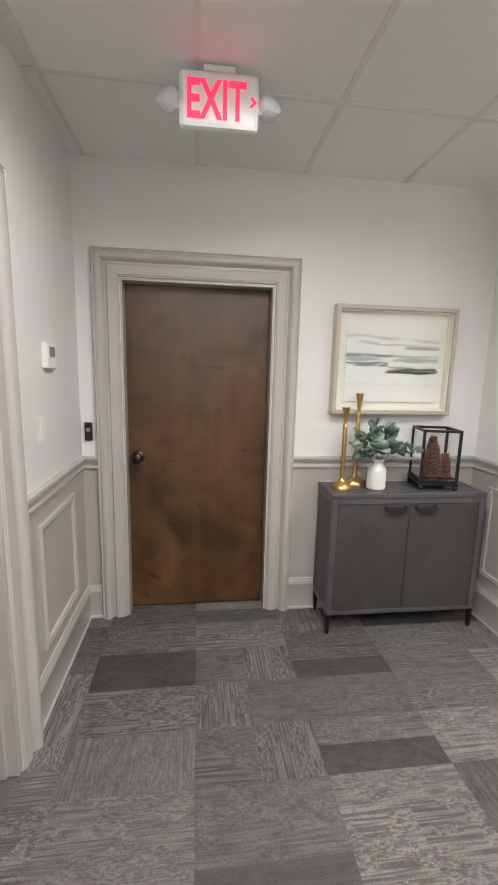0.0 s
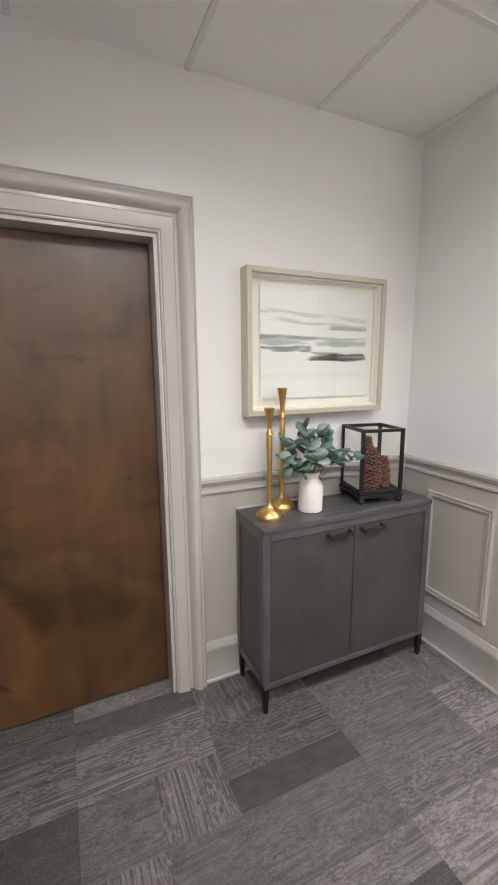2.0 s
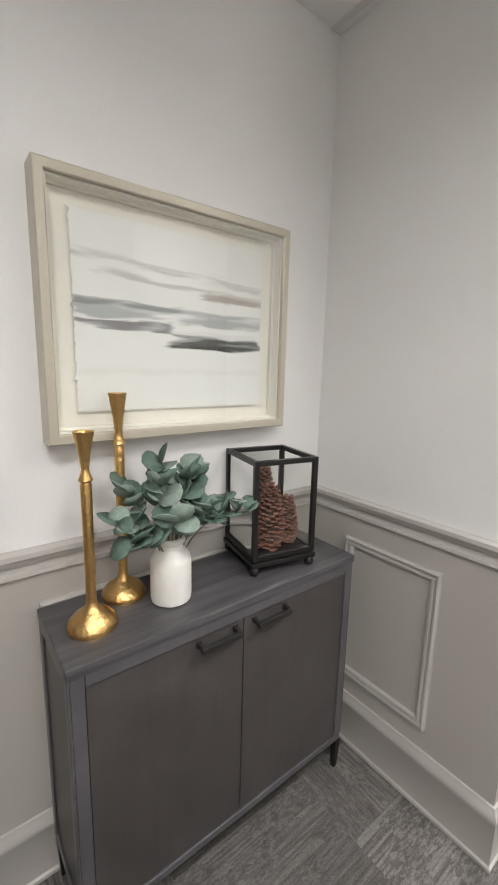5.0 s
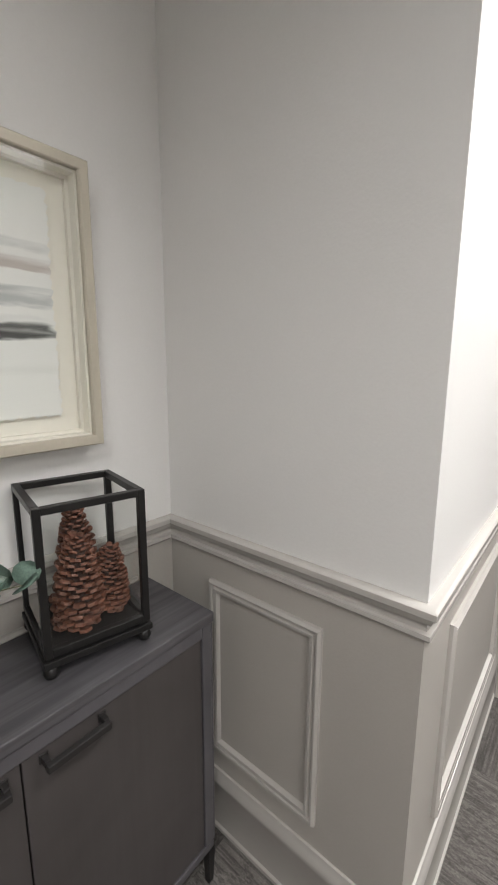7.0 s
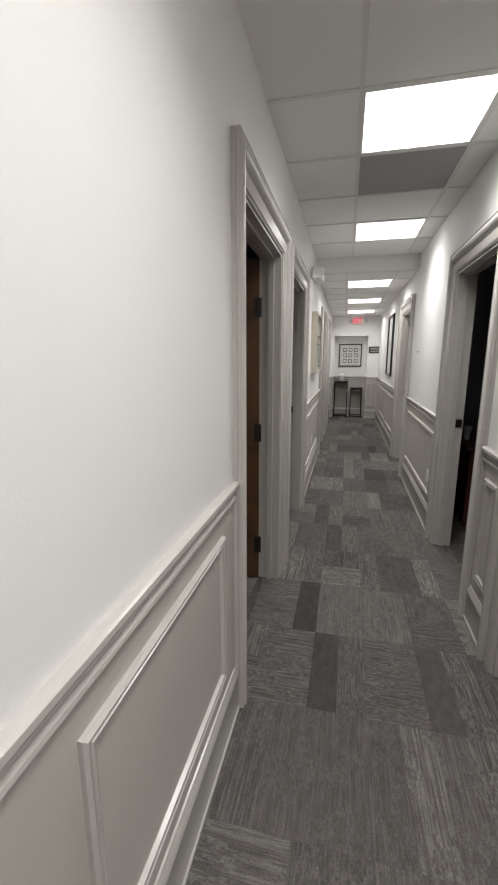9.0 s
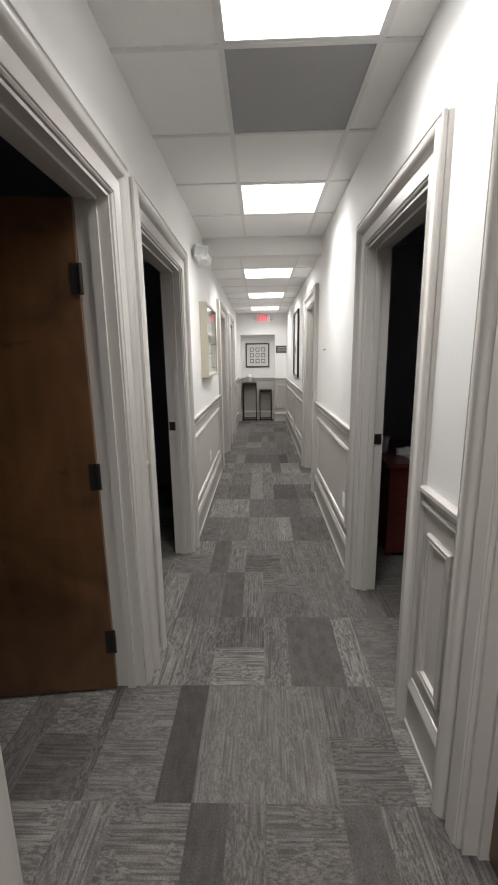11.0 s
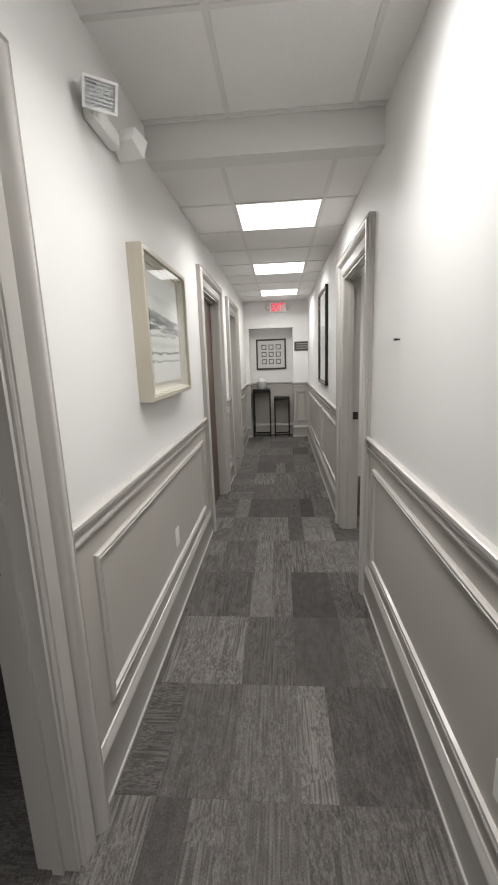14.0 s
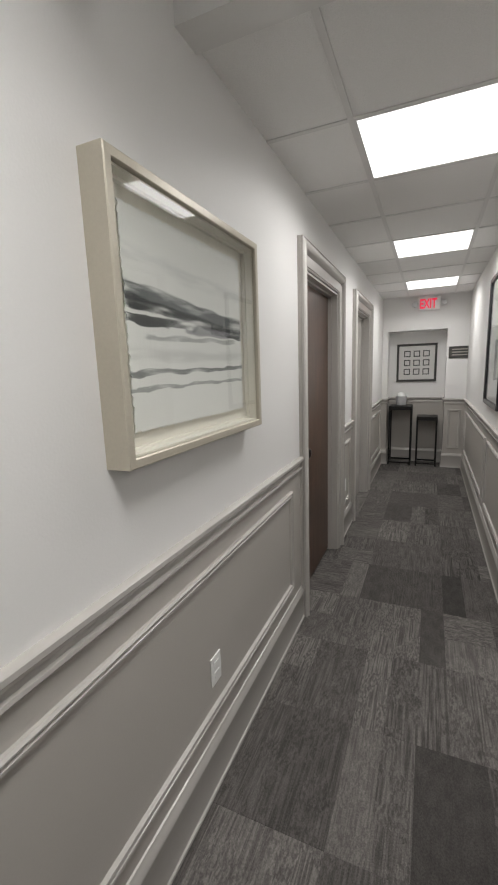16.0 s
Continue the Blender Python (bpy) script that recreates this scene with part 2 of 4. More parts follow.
cherry = wood("cherry", (0.06, 0.010, 0.008), (0.14, 0.026, 0.02), "x", 1.0, 0.3, 0.4)
paper_white = material("paper_white", (0.8, 0.8, 0.8), 0.8, vary=0.02)
carpets = {"dark": carpet("carpet_dark", 0.60, 0.14), "deep": carpet("carpet_deep", 0.84, 0.8), "mid": carpet("carpet_mid", 1.0, 0.9), "light": carpet("carpet_light", 1.1, 0.9)}
under_grey = material("under_grey", (0.13, 0.125, 0.12), 0.95, vary=0.2, grain=(200, 0.3))
art_one = painting("art_one", [
    (0.80, -0.06, 0.028, 0.0, 0.98, 0.8, 0.6, (0.40, 0.41, 0.40)),
    (0.735, -0.06, 0.022, 0.1, 1.0, 0.8, 0.6, (0.44, 0.40, 0.37)),
    (0.70, -0.045, 0.024, 0.62, 1.0, 0.6, 0.8, (0.36, 0.30, 0.27)),
    (0.545, -0.01, 0.048, 0.0, 1.0, 0.4, 0.85, (0.36, 0.38, 0.38)),
    (0.575, -0.02, 0.022, 0.0, 0.5, 0.6, 0.8, (0.24, 0.25, 0.25)),
    (0.465, -0.01, 0.035, 0.03, 0.46, 0.3, 0.95, (0.22, 0.21, 0.22)),
    (0.44, 0.0, 0.022, 0.45, 0.95, 0.7, 0.3, (0.5, 0.5, 0.5)),
    (0.405, -0.02, 0.042, 0.44, 1.0, 0.3, 1.0, (0.085, 0.09, 0.085)),
    (0.385, -0.02, 0.014, 0.55, 0.97, 0.3, 0.8, (0.03, 0.032, 0.03)),
    (0.22, 0.0, 0.03, 0.0, 1.0, 0.9, 0.2, (0.55, 0.56, 0.52)),
])
art_two = painting("art_two", [
    (0.80, -0.05, 0.05, 0.0, 1.0, 0.9, 0.35, (0.5, 0.51, 0.5)),
    (0.64, -0.08, 0.05, 0.0, 1.0, 0.4, 1.0, (0.15, 0.16, 0.16)),
    (0.60, -0.10, 0.035, 0.0, 1.0, 0.3, 1.0, (0.05, 0.055, 0.055)),
    (0.525, -0.03, 0.022, 0.0, 0.5, 0.3, 1.0, (0.07, 0.075, 0.075)),
    (0.43, 0.03, 0.02, 0.1, 0.9, 0.5, 0.7, (0.3, 0.31, 0.3)),
    (0.20, 0.01, 0.012, 0.0, 1.0, 0.3, 0.8, (0.28, 0.29, 0.28)),
    (0.50, 0.0, 0.03, 0.4, 0.85, 0.5, 0.8, (0.25, 0.25, 0.26)),
    (0.36, 0.0, 0.04, 0.0, 1.0, 0.8, 0.4, (0.48, 0.48, 0.45)),
    (0.27, 0.02, 0.018, 0.0, 1.0, 0.3, 0.9, (0.16, 0.17, 0.165)),
])
art_far = painting("art_far", [
    (0.25, 0.3, 0.2, 0.0, 1.0, 0.8, 0.6, (0.3, 0.3, 0.3)),
    (0.6, -0.3, 0.12, 0.0, 1.0, 0.8, 0.5, (0.4, 0.4, 0.41)),
], (0.7, 0.7, 0.68))

# ---- mesh helpers ----


class Build:
    """Gathers faces, then becomes one mesh object."""

    def __init__(self):
        self.v, self.f, self.m = [], [], []

    def add(self, verts, faces, mat=0, at=None):
        o = len(self.v)
        self.v += [tuple(at @ Vector(p)) if at else tuple(p) for p in verts]
        self.f += [tuple(i + o for i in f) for f in faces]
        self.m += [mat] * len(faces)
        return self

    def box(self, x0, y0, z0, x1, y1, z1, mat=0, at=None):
        x0, x1, y0, y1, z0, z1 = min(x0, x1), max(x0, x1), min(y0, y1), max(y0, y1), min(z0, z1), max(z0, z1)
        vs = [(x, y, z) for z in (z0, z1) for y in (y0, y1) for x in (x0, x1)]
        return self.add(vs, [(0, 2, 3, 1), (4, 5, 7, 6), (0, 1, 5, 4), (2, 6, 7, 3), (0, 4, 6, 2), (1, 3, 7, 5)], mat, at)

    def lathe(self, profile, n=24, mat=0, at=None, wave=0.0):
        vs, fs = [], []
        for r, z in profile:
            for k in range(n):
                a = 2 * math.pi * k / n
                q = r * (1 + wave * math.sin(5 * a + 40 * z))
                vs.append((q * math.cos(a), q * math.sin(a), z))
        for i in range(len(profile) - 1):
            for k in range(n):
                fs.append((i * n + k, i * n + (k + 1) % n, (i + 1) * n + (k + 1) % n, (i + 1) * n + k))
        fs.append(tuple(range(n))[::-1])
        fs.append(tuple((len(profile) - 1) * n + k for k in range(n)))
        return self.add(vs, fs, mat, at)

    def tube(self, pts, r0, r1=None, n=6, mat=0):
        r1 = r0 if r1 is None else r1
        pts = [Vector(p) for p in pts]
        vs, fs = [], []
        for i, p in enumerate(pts):
            d = (pts[min(i + 1, len(pts) - 1)] - pts[max(i - 1, 0)]).normalized()
            q = d.to_track_quat("Z", "Y").to_matrix()
            r = r0 + (r1 - r0) * i / (len(pts) - 1)
            for k in range(n):
                a = 2 * math.pi * k / n
                vs.append(p + q @ Vector((r * math.cos(a), r * math.sin(a), 0)))
        for i in range(len(pts) - 1):
            for k in range(n):
                fs.append((i * n + k, i * n + (k + 1) % n, (i + 1) * n + (k + 1) % n, (i + 1) * n + k))
        fs += [tuple(range(n))[::-1], tuple((len(pts) - 1) * n + k for k in range(n))]
        return self.add(vs, fs, mat)

    def sweep(self, path, profile, put, closed=False, mat=0):
        """Moves a closed profile of (offset, height) along a flat path with mitred corners; the offset goes to the path's right.
        put turns (u, v, height) into a place."""
        n, k = len(path), len(profile)
        vs, fs = [], []
        for i in range(n):
            p = Vector(path[i])
            a = Vector(path[i - 1]) if (closed or i) else None
            b = Vector(path[(i + 1) % n]) if (closed or i < n - 1) else None
            d0 = (p - a).normalized() if a else (b - p).normalized()
            d1 = (b - p).normalized() if b else d0
            n0, n1 = Vector((d0.y, -d0.x)), Vector((d1.y, -d1.x))
            mv = (n0 + n1) / max(0.2, 1 + n0.dot(n1))
            for o, h in profile:
                q = p + mv * o
                vs.append(put(q.x, q.y, h))
        for i in range(n if closed else n - 1):
            j = (i + 1) % n
            for s in range(k):
                t = (s + 1) % k
                fs.append((i * k + s, j * k + s, j * k + t, i * k + t))
        if not closed:
            fs += [tuple(range(k))[::-1], tuple((n - 1) * k + s for s in range(k))]
        return self.add(vs, fs, mat)

    def done(self, name, mats, parent=None, bevel=0.0, smooth=False, at=None):
        me = bpy.data.meshes.new(name)
        me.from_pydata(self.v, [], self.f)
        for mt in mats if isinstance(mats, (list, tuple)) else [mats]:
            me.materials.append(mt)
        me.polygons.foreach_set("material_index", self.m)
        bm = bmesh.new()
        bm.from_mesh(me)
        bmesh.ops.recalc_face_normals(bm, faces=bm.faces)
        bm.to_mesh(me)
        bm.free()
        if smooth:
            me.polygons.foreach_set("use_smooth", [True] * len(me.polygons))
            me.set_sharp_from_angle(angle=radians(40))
        ob = new(name, me)
        if bevel:
            mod = ob.modifiers.new("bevel", "BEVEL")
            mod.width, mod.segments, mod.limit_method = bevel, 2, "ANGLE"
        if parent:
            ob.parent = parent
        if at is not None:
            ob.matrix_basis = at
        return ob


def sheet(w, h, y):
    """A thin pane that looks to -y."""
    return Build().add([(-w, y, -h), (w, y, -h), (w, y, h), (-w, y, h)], [(0, 1, 2, 3)])


def base(name, at, label, category, group=""):
    e = new(name)
    e.empty_display_size = 0.1
    e.matrix_basis = at
    return tagged(e, label, category, group)


def structure(ob, label="", category=""):
    return tagged(ob, label, category, kind="structure")


# ---- the plan ----
DOOR_Y, LEFT_X, STUB_X = 2.51, -0.69, 1.862
HALL_L, HALL_R, END_X = 1.70, 0.51, 12.60
CEIL, LOW, BEAM_X = 2.70, 2.56, 6.93
BACK_Y, RAIL = -1.9, 1.0
CASE, THICK = 0.15, 0.13
DOOR_TOP, HALL_TOP = 2.085, 2.145
LEFT_DOORS = [(3.24, 4.22), (4.60, 5.58), (8.24, 9.16), (10.02, 10.94)]
RIGHT_DOORS = [(2.64, 3.56), (4.18, 5.06), (7.25, 8.17)]


def wall_along(name, axis, face, away, lo, hi, doors, top, mats=None, split=RAIL):
    """A wall along x or y with its face at a place, growing away; doors are openings from floor to a height."""
    b = Build()
    mats = mats or [paint_white, paint_greige]

    def slab(a0, a1, z0, z1, mt):
        if a1 - a0 < 1e-4 or z1 - z0 < 1e-4:
            return
        if axis == "x":
            b.box(a0, face, z0, a1, face + away, z1, mt)
        else:
            b.box(face, a0, z0, face + away, a1, z1, mt)

    edges = [lo]
    for d in doors:
        edges += [d[0], d[1]]
    edges.append(hi)
    for i in range(0, len(edges), 2):
        slab(edges[i], edges[i + 1], 0, split, 1)
        slab(edges[i], edges[i + 1], split, top + 0.05, 0)
    for d0, d1, z in doors:
        slab(d0, d1, z, top + 0.05, 0)
    return structure(b.done(name, mats), "painted plaster wall, off-white above greige wainscot", "wall")


entry_open = (-0.445, 0.45)
left_open = (0.56, 1.46)
wall_along("wall_north", "x", DOOR_Y, THICK, LEFT_X - THICK, STUB_X, [(*entry_open, DOOR_TOP)], CEIL)
wall_along("wall_west", "y", LEFT_X, -THICK, BACK_Y, DOOR_Y, [(*left_open, DOOR_TOP)], CEIL)
wall_along("wall_stub", "y", STUB_X, 0.10, HALL_L + THICK, DOOR_Y + THICK, [], CEIL)
wall_along("wall_hall_left", "x", HALL_L, THICK, STUB_X, END_X + 0.5, [(*d, HALL_TOP) for d in LEFT_DOORS], CEIL)
wall_along("wall_hall_right", "x", HALL_R, -THICK, STUB_X, END_X + 0.5, [(*d, HALL_TOP) for d in RIGHT_DOORS], CEIL)
wall_along("wall_east", "y", STUB_X, 0.13, BACK_Y, HALL_R - THICK, [], CEIL)
wall_along("wall_south", "x", BACK_Y, -THICK, LEFT_X - THICK, STUB_X + THICK, [], CEIL)

# end wall with its alcove
NICHE = (0.79, 1.62, 2.08, 0.32)
b = Build()
for z0, z1, mt in ((0, RAIL, 1), (RAIL, LOW + 0.2, 0)):
    b.box(END_X, HALL_R, z0, END_X + 0.5, NICHE[0], z1, mt)
    b.box(END_X, NICHE[1], z0, END_X + 0.5, HALL_L, z1, mt)
b.box(END_X, NICHE[0], NICHE[2], END_X + 0.5, NICHE[1], LOW + 0.2, 0)
for z0, z1, mt in ((0, RAIL, 1), (RAIL, NICHE[2], 0)):
    b.box(END_X + NICHE[3], NICHE[0], z0, END_X + 0.5, NICHE[1], z1, mt)
structure(b.done("wall_end", [paint_white, paint_greige]), "painted end wall with a shallow alcove", "wall")

# ---- ceilings ----


def ceiling(name, x0, y0, x1, y1, z, gx, gy, lamps, grille=(), S=0.61):
    """Lay-in tiles on a T-bar grid whose lines pass through gx, gy; cells in lamps are left open, cells in grille hold a return-air panel."""
    b = Build()
    W = 0.024

    def lines(g, lo, hi, S):
        k = math.ceil((lo - g) / S + 0.02)
        out = [lo]
        while g + k * S < hi - 0.02:
            out.append(g + k * S)
            k += 1
        return out + [hi]

    xs, ys = lines(gx, x0, x1, S), lines(gy, y0, y1, 0.61)
    for xa, xb in zip(xs, xs[1:]):
        for ya, yb in zip(ys, ys[1:]):
            cx, cy = (xa + xb) / 2, (ya + yb) / 2
            if any(abs(cx - lx) < 0.2 and abs(cy - ly) < 0.2 for lx, ly in lamps):
                continue
            g = any(abs(cx - lx) < 0.2 and abs(cy - ly) < 0.2 for lx, ly in grille)
            h = random.uniform(0.0, 0.0008)
            b.box(xa, ya, z + 0.005 + h, xb, yb, z + 0.03, 2 if g else 0)
    for x in xs[1:-1]:
        b.box(x - W / 2, y0, z, x + W / 2, y1, z + 0.02, 1)
    for y in ys[1:-1]:
        for xa, xb in zip(xs, xs[1:]):
            b.box(xa + W / 2, y - W / 2, z, xb - W / 2, y + W / 2, z + 0.02, 1)
    b.box(x0, y0, z + 0.12, x1, y1, z + 0.16, 0)
    return structure(b.done(name, [tile_white, grid_white, grille_grey]), "white lay-in ceiling tiles on a T-bar grid", "ceiling")


GX, GY = 0.60, 1.885
HX, HY = 3.745, 1.272
# All out of view; the last two are added to brighten the entry.
unseen_entry_lamps = [(0.295, 0.97), (0.905, -0.25), (-0.315, -0.86)]
hall_lamps = [(2.12, 0.967), (4.06, 0.967), (5.95, 0.967)]
LX, LY = 7.655, 1.335
low_lamps = [(7.96, 1.03), (9.79, 1.03), (11.62, 1.03)]
ceiling("ceiling_entry", LEFT_X, BACK_Y, STUB_X, DOOR_Y, CEIL, GX, GY, unseen_entry_lamps)
ceiling("ceiling_hall", STUB_X, HALL_R, BEAM_X, HALL_L, CEIL, HX, HY, hall_lamps, [(4.69, 0.967)], 0.63)
ceiling("ceiling_low", BEAM_X + 0.12, HALL_R, END_X + 0.0, HALL_L, LOW, LX, LY, low_lamps)
b = Build().box(BEAM_X, HALL_R, LOW - 0.02, BEAM_X + 0.12, HALL_L, CEIL + 0.15)
structure(b.done("beam", paint_white), "painted plaster beam where the ceiling drops", "beam")

# 2 x 2 lay-in lamps, one fixture; middle hall spread narrowed to balance floor and walls


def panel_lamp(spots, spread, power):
    first = base("ceiling_lamp", pose(*spots[0]), "square white flat-panel lamp lit in the ceiling grid, some copies added unseen", "ceiling lamp", "square ceiling panel lamps")
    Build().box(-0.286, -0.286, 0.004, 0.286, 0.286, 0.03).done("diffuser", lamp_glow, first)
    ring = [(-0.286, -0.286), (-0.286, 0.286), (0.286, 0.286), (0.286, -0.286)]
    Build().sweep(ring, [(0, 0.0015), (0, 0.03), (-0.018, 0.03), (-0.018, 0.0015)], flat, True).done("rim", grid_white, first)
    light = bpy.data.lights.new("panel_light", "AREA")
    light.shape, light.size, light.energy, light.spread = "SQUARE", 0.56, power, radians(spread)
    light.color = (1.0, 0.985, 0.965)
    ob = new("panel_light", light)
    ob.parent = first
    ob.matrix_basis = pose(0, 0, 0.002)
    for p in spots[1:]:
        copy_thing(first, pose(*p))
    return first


def flat(u, v, h):
    return (u, v, h)


first = panel_lamp([(x, y, CEIL) for x, y in unseen_entry_lamps], 160, LAMP)
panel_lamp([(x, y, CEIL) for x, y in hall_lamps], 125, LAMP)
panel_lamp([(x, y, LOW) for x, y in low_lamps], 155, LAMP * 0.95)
lit = copy_thing(first, pose(8.35, -1.0, 2.568))
# Second unseen panel, added only to raise the office's brightness.
copy_thing(lit, pose(9.2, -1.0, 2.568))
lit["label"] = "square white panel lamp lit in the office ceiling"

# ---- trim ----
RAIL_P = [(0, 0.976), (0.010, 0.976), (0.015, 0.982), (0.014, 0.992), (0.004, 0.995), (0.003, 1.012), (0.013, 1.016),
          (0.018, 1.028), (0.026, 1.036), (0.026, 1.05), (0.018, 1.056), (0, 1.056)]
BASE_P = [(0, 0.0), (0.022, 0.0), (0.022, 0.012), (0.016, 0.018), (0.015, 0.165), (0.018, 0.17), (0.018, 0.186), (0.01, 0.20), (0.006, 0.216), (0, 0.218)]


def run(path):
    structure(Build().sweep(path, BASE_P, flat).done("baseboard", trim_paint, smooth=True), "greige painted tall moulded baseboard", "baseboard")
    structure(Build().sweep(path, RAIL_P, flat).done("chair_rail", trim_paint, smooth=True), "greige painted moulded chair rail", "trim")


def outer(d):
    return d[0] - CASE, d[1] + CASE


e0, e1 = outer(entry_open)
l0, l1 = outer(left_open)
LD, RD = [outer(d) for d in LEFT_DOORS], [outer(d) for d in RIGHT_DOORS]
run([(LEFT_X, l1), (LEFT_X, DOOR_Y), (e0, DOOR_Y)])
run([(e1, DOOR_Y), (STUB_X, DOOR_Y), (STUB_X, HALL_L), (LD[0][0], HALL_L)])
run([(LD[0][1], HALL_L), (LD[1][0], HALL_L)])
run([(LD[1][1], HALL_L), (LD[2][0], HALL_L)])
run([(LD[2][1], HALL_L), (LD[3][0], HALL_L)])
run([(LD[3][1], HALL_L), (END_X, HALL_L), (END_X, NICHE[1]), (END_X + NICHE[3], NICHE[1]), (END_X + NICHE[3], NICHE[0]), (END_X, NICHE[0]),
     (END_X, HALL_R), (RD[2][1], HALL_R)])
run([(RD[2][0], HALL_R), (RD[1][1], HALL_R)])
run([(RD[1][0], HALL_R), (RD[0][1], HALL_R)])
run([(RD[0][0], HALL_R), (STUB_X, HALL_R), (STUB_X, BACK_Y), (LEFT_X, BACK_Y), (LEFT_X, l0)])

PANEL_P = [(0, 0), (0, 0.010), (0.006, 0.017), (0.013, 0.015), (0.017, 0.006), (0.022, 0.015), (0.031, 0.013), (0.035, 0.0)]


def panel(axis, face, sign, a0, a1, z0=0.30, z1=0.893):
    """A rectangle of applied moulding on the wainscot."""
    put = (lambda u, v, h: (u, face + sign * h, v)) if axis == "x" else (lambda u, v, h: (face + sign * h, u, v))
    path = [(a0, z0), (a0, z1), (a1, z1), (a1, z0)]
    ob = Build().sweep(path, PANEL_P, put, True).done("panel_moulding", trim_paint, smooth=True)
    structure(ob, "greige applied picture-frame moulding on the wainscot", "trim")


panel("y", LEFT_X, 1, 1.775, 2.29)
panel("y", STUB_X, -1, 1.935, 2.325)
panel("x", DOOR_Y, -1, 0.78, 1.72)
panel("x", HALL_L, -1, 2.085, 2.93)
panel("x", HALL_L, -1, 5.90, 7.91)
panel("x", HALL_L, -1, 9.45, 9.74)
panel("x", HALL_L, -1, 11.25, 12.4)
panel("x", HALL_R, 1, 5.37, 6.96)
panel("x", HALL_R, 1, 3.78, 3.965)
panel("x", HALL_R, 1, 8.48, 9.85)
panel("x", HALL_R, 1, 10.02, 12.35)
panel("y", END_X, -1, 0.56, 0.74)

CASE_P = [(0.004, 0), (0.004, 0.010), (0.009, 0.015), (0.014, 0.015), (0.016, 0.020), (0.024, 0.022), (0.064, 0.026), (0.069, 0.020), (0.072, 0.011), (0.084, 0.011), (0.090, 0.022),
          (0.097, 0.034), (0.107, 0.043), (0.118, 0.047), (0.128, 0.044), (0.134, 0.035), (0.140, 0.034), (0.145, 0.039), (0.15, 0.034), (0.15, 0.022), (0.146, 0.019), (0.15, 0.016), (0.15, 0)]


def doorway(axis, face, sign, d, top, depth, stop=0.055):
    """Casing round an opening on the passage side, and the jamb lining with its stop."""
    def put(u, v, h):
        return (u, face + sign * h, v) if axis == "x" else (face + sign * h, u, v)

    path = [(d[1], 0.0), (d[1], top), (d[0], top), (d[0], 0.0)]
    structure(Build().sweep(path, CASE_P, put).done("door_casing", trim_paint, smooth=True), "greige wide moulded door casing", "trim")
    b = Build()
    t, lo, hi = 0.012, -depth, 0.004
    stop0, stop1 = -depth + stop, -depth + stop + 0.035

    def slab(u0, v0, u1, v1, h0, h1):
        p, q = put(u0, v0, h0), put(u1, v1, h1)
        b.box(*p, *q)

    slab(d[0], 0, d[0] + t, top - t, lo, hi)
    slab(d[1] - t, 0, d[1], top - t, lo, hi)
    slab(d[0], top - t, d[1], top, lo, hi)
    slab(d[0] + t, 0, d[0] + 2 * t, top - 2 * t, stop0, stop1)
    slab(d[1] - 2 * t, 0, d[1] - t, top - 2 * t, stop0, stop1)
    slab(d[0] + t, top - 2 * t, d[1] - t, top - t, stop0, stop1)
    structure(b.done("door_jamb", trim_paint), "greige painted door jamb with stop", "trim")


doorway("x", DOOR_Y, -1, entry_open, DOOR_TOP, THICK + 0.05, 0.008)
doorway("y", LEFT_X, 1, left_open, DOOR_TOP, THICK)
for d in LEFT_DOORS:
    doorway("x", HALL_L, -1, d, HALL_TOP, THICK)
for d in RIGHT_DOORS:
    doorway("x", HALL_R, 1, d, HALL_TOP, THICK)

# ---- doors ----


def door(at, width, height, label, wood_mat, knob_side=1, hinges=True, knob=True):
    """A flush door leaf; its hinge edge stands at the pose's origin and the leaf runs along +x. The faces look to -y and +y."""
    e = base("door", at, label, "door")
    leaf = Build().box(0.003, -0.021, 0.012, width - 0.003, 0.021, height)
    leaf.done("leaf", wood_mat, e, 0.002)
    if knob:
        for s in (-1, 1):
            k = Build()
            turn = pose(width - 0.062, s * 0.021, 1.03, 90 if s < 0 else -90, 0, 0) @ Matrix.Scale(1.2, 4)
            k.lathe([(0.032, 0), (0.032, 0.004), (0.028, 0.008), (0.013, 0.01), (0.011, 0.03), (0.022, 0.036), (0.028, 0.046), (0.027, 0.058), (0.018, 0.066), (0.004, 0.068)], 20, 0, turn)
            k.done("knob", knob_metal, e, smooth=True)
    if hinges:
        for z in (0.26, 1.05, 1.84):
            h = Build().box(-0.012, 0.018, z - 0.058, 0.034, 0.0235, z + 0.058)
            h.lathe([(0.007, -0.052), (0.007, 0.052)], 10, 0, pose(-0.004, 0.026, z))
            h.done("hinge", bronze, e)
    return e


door(pose(0.437, DOOR_Y + 0.113, 0, 0, 0, 180), 0.874, 2.07, "closed flush brown wooden door with bronze knob", door_wood, hinges=False)
door(pose(LEFT_X - 0.10, left_open[1] - 0.013, 0, 0, 0, -90), 0.874, 2.07, "closed flush brown wooden office door", door_wood, hinges=False)
door(pose(3.547, HALL_R - 0.09, 0, 0, 0, 180), 0.894, 2.125, "closed flush brown wooden hall door", door_wood)
door(pose(LEFT_DOORS[0][1] - 0.016, HALL_L + 0.125, 0, 0, 0, 97), 0.89, 2.125, "flush brown wooden door standing open into the room", door_wood)
door(pose(9.147, HALL_L + 0.09, 0, 0, 0, 180), 0.894, 2.125, "closed flush dark brown wooden hall door", dark_door, hinges=False)
door(pose(10.927, HALL_L + 0.09, 0, 0, 0, 180), 0.894, 2.125, "closed greige painted hall door", trim_paint, hinges=False)

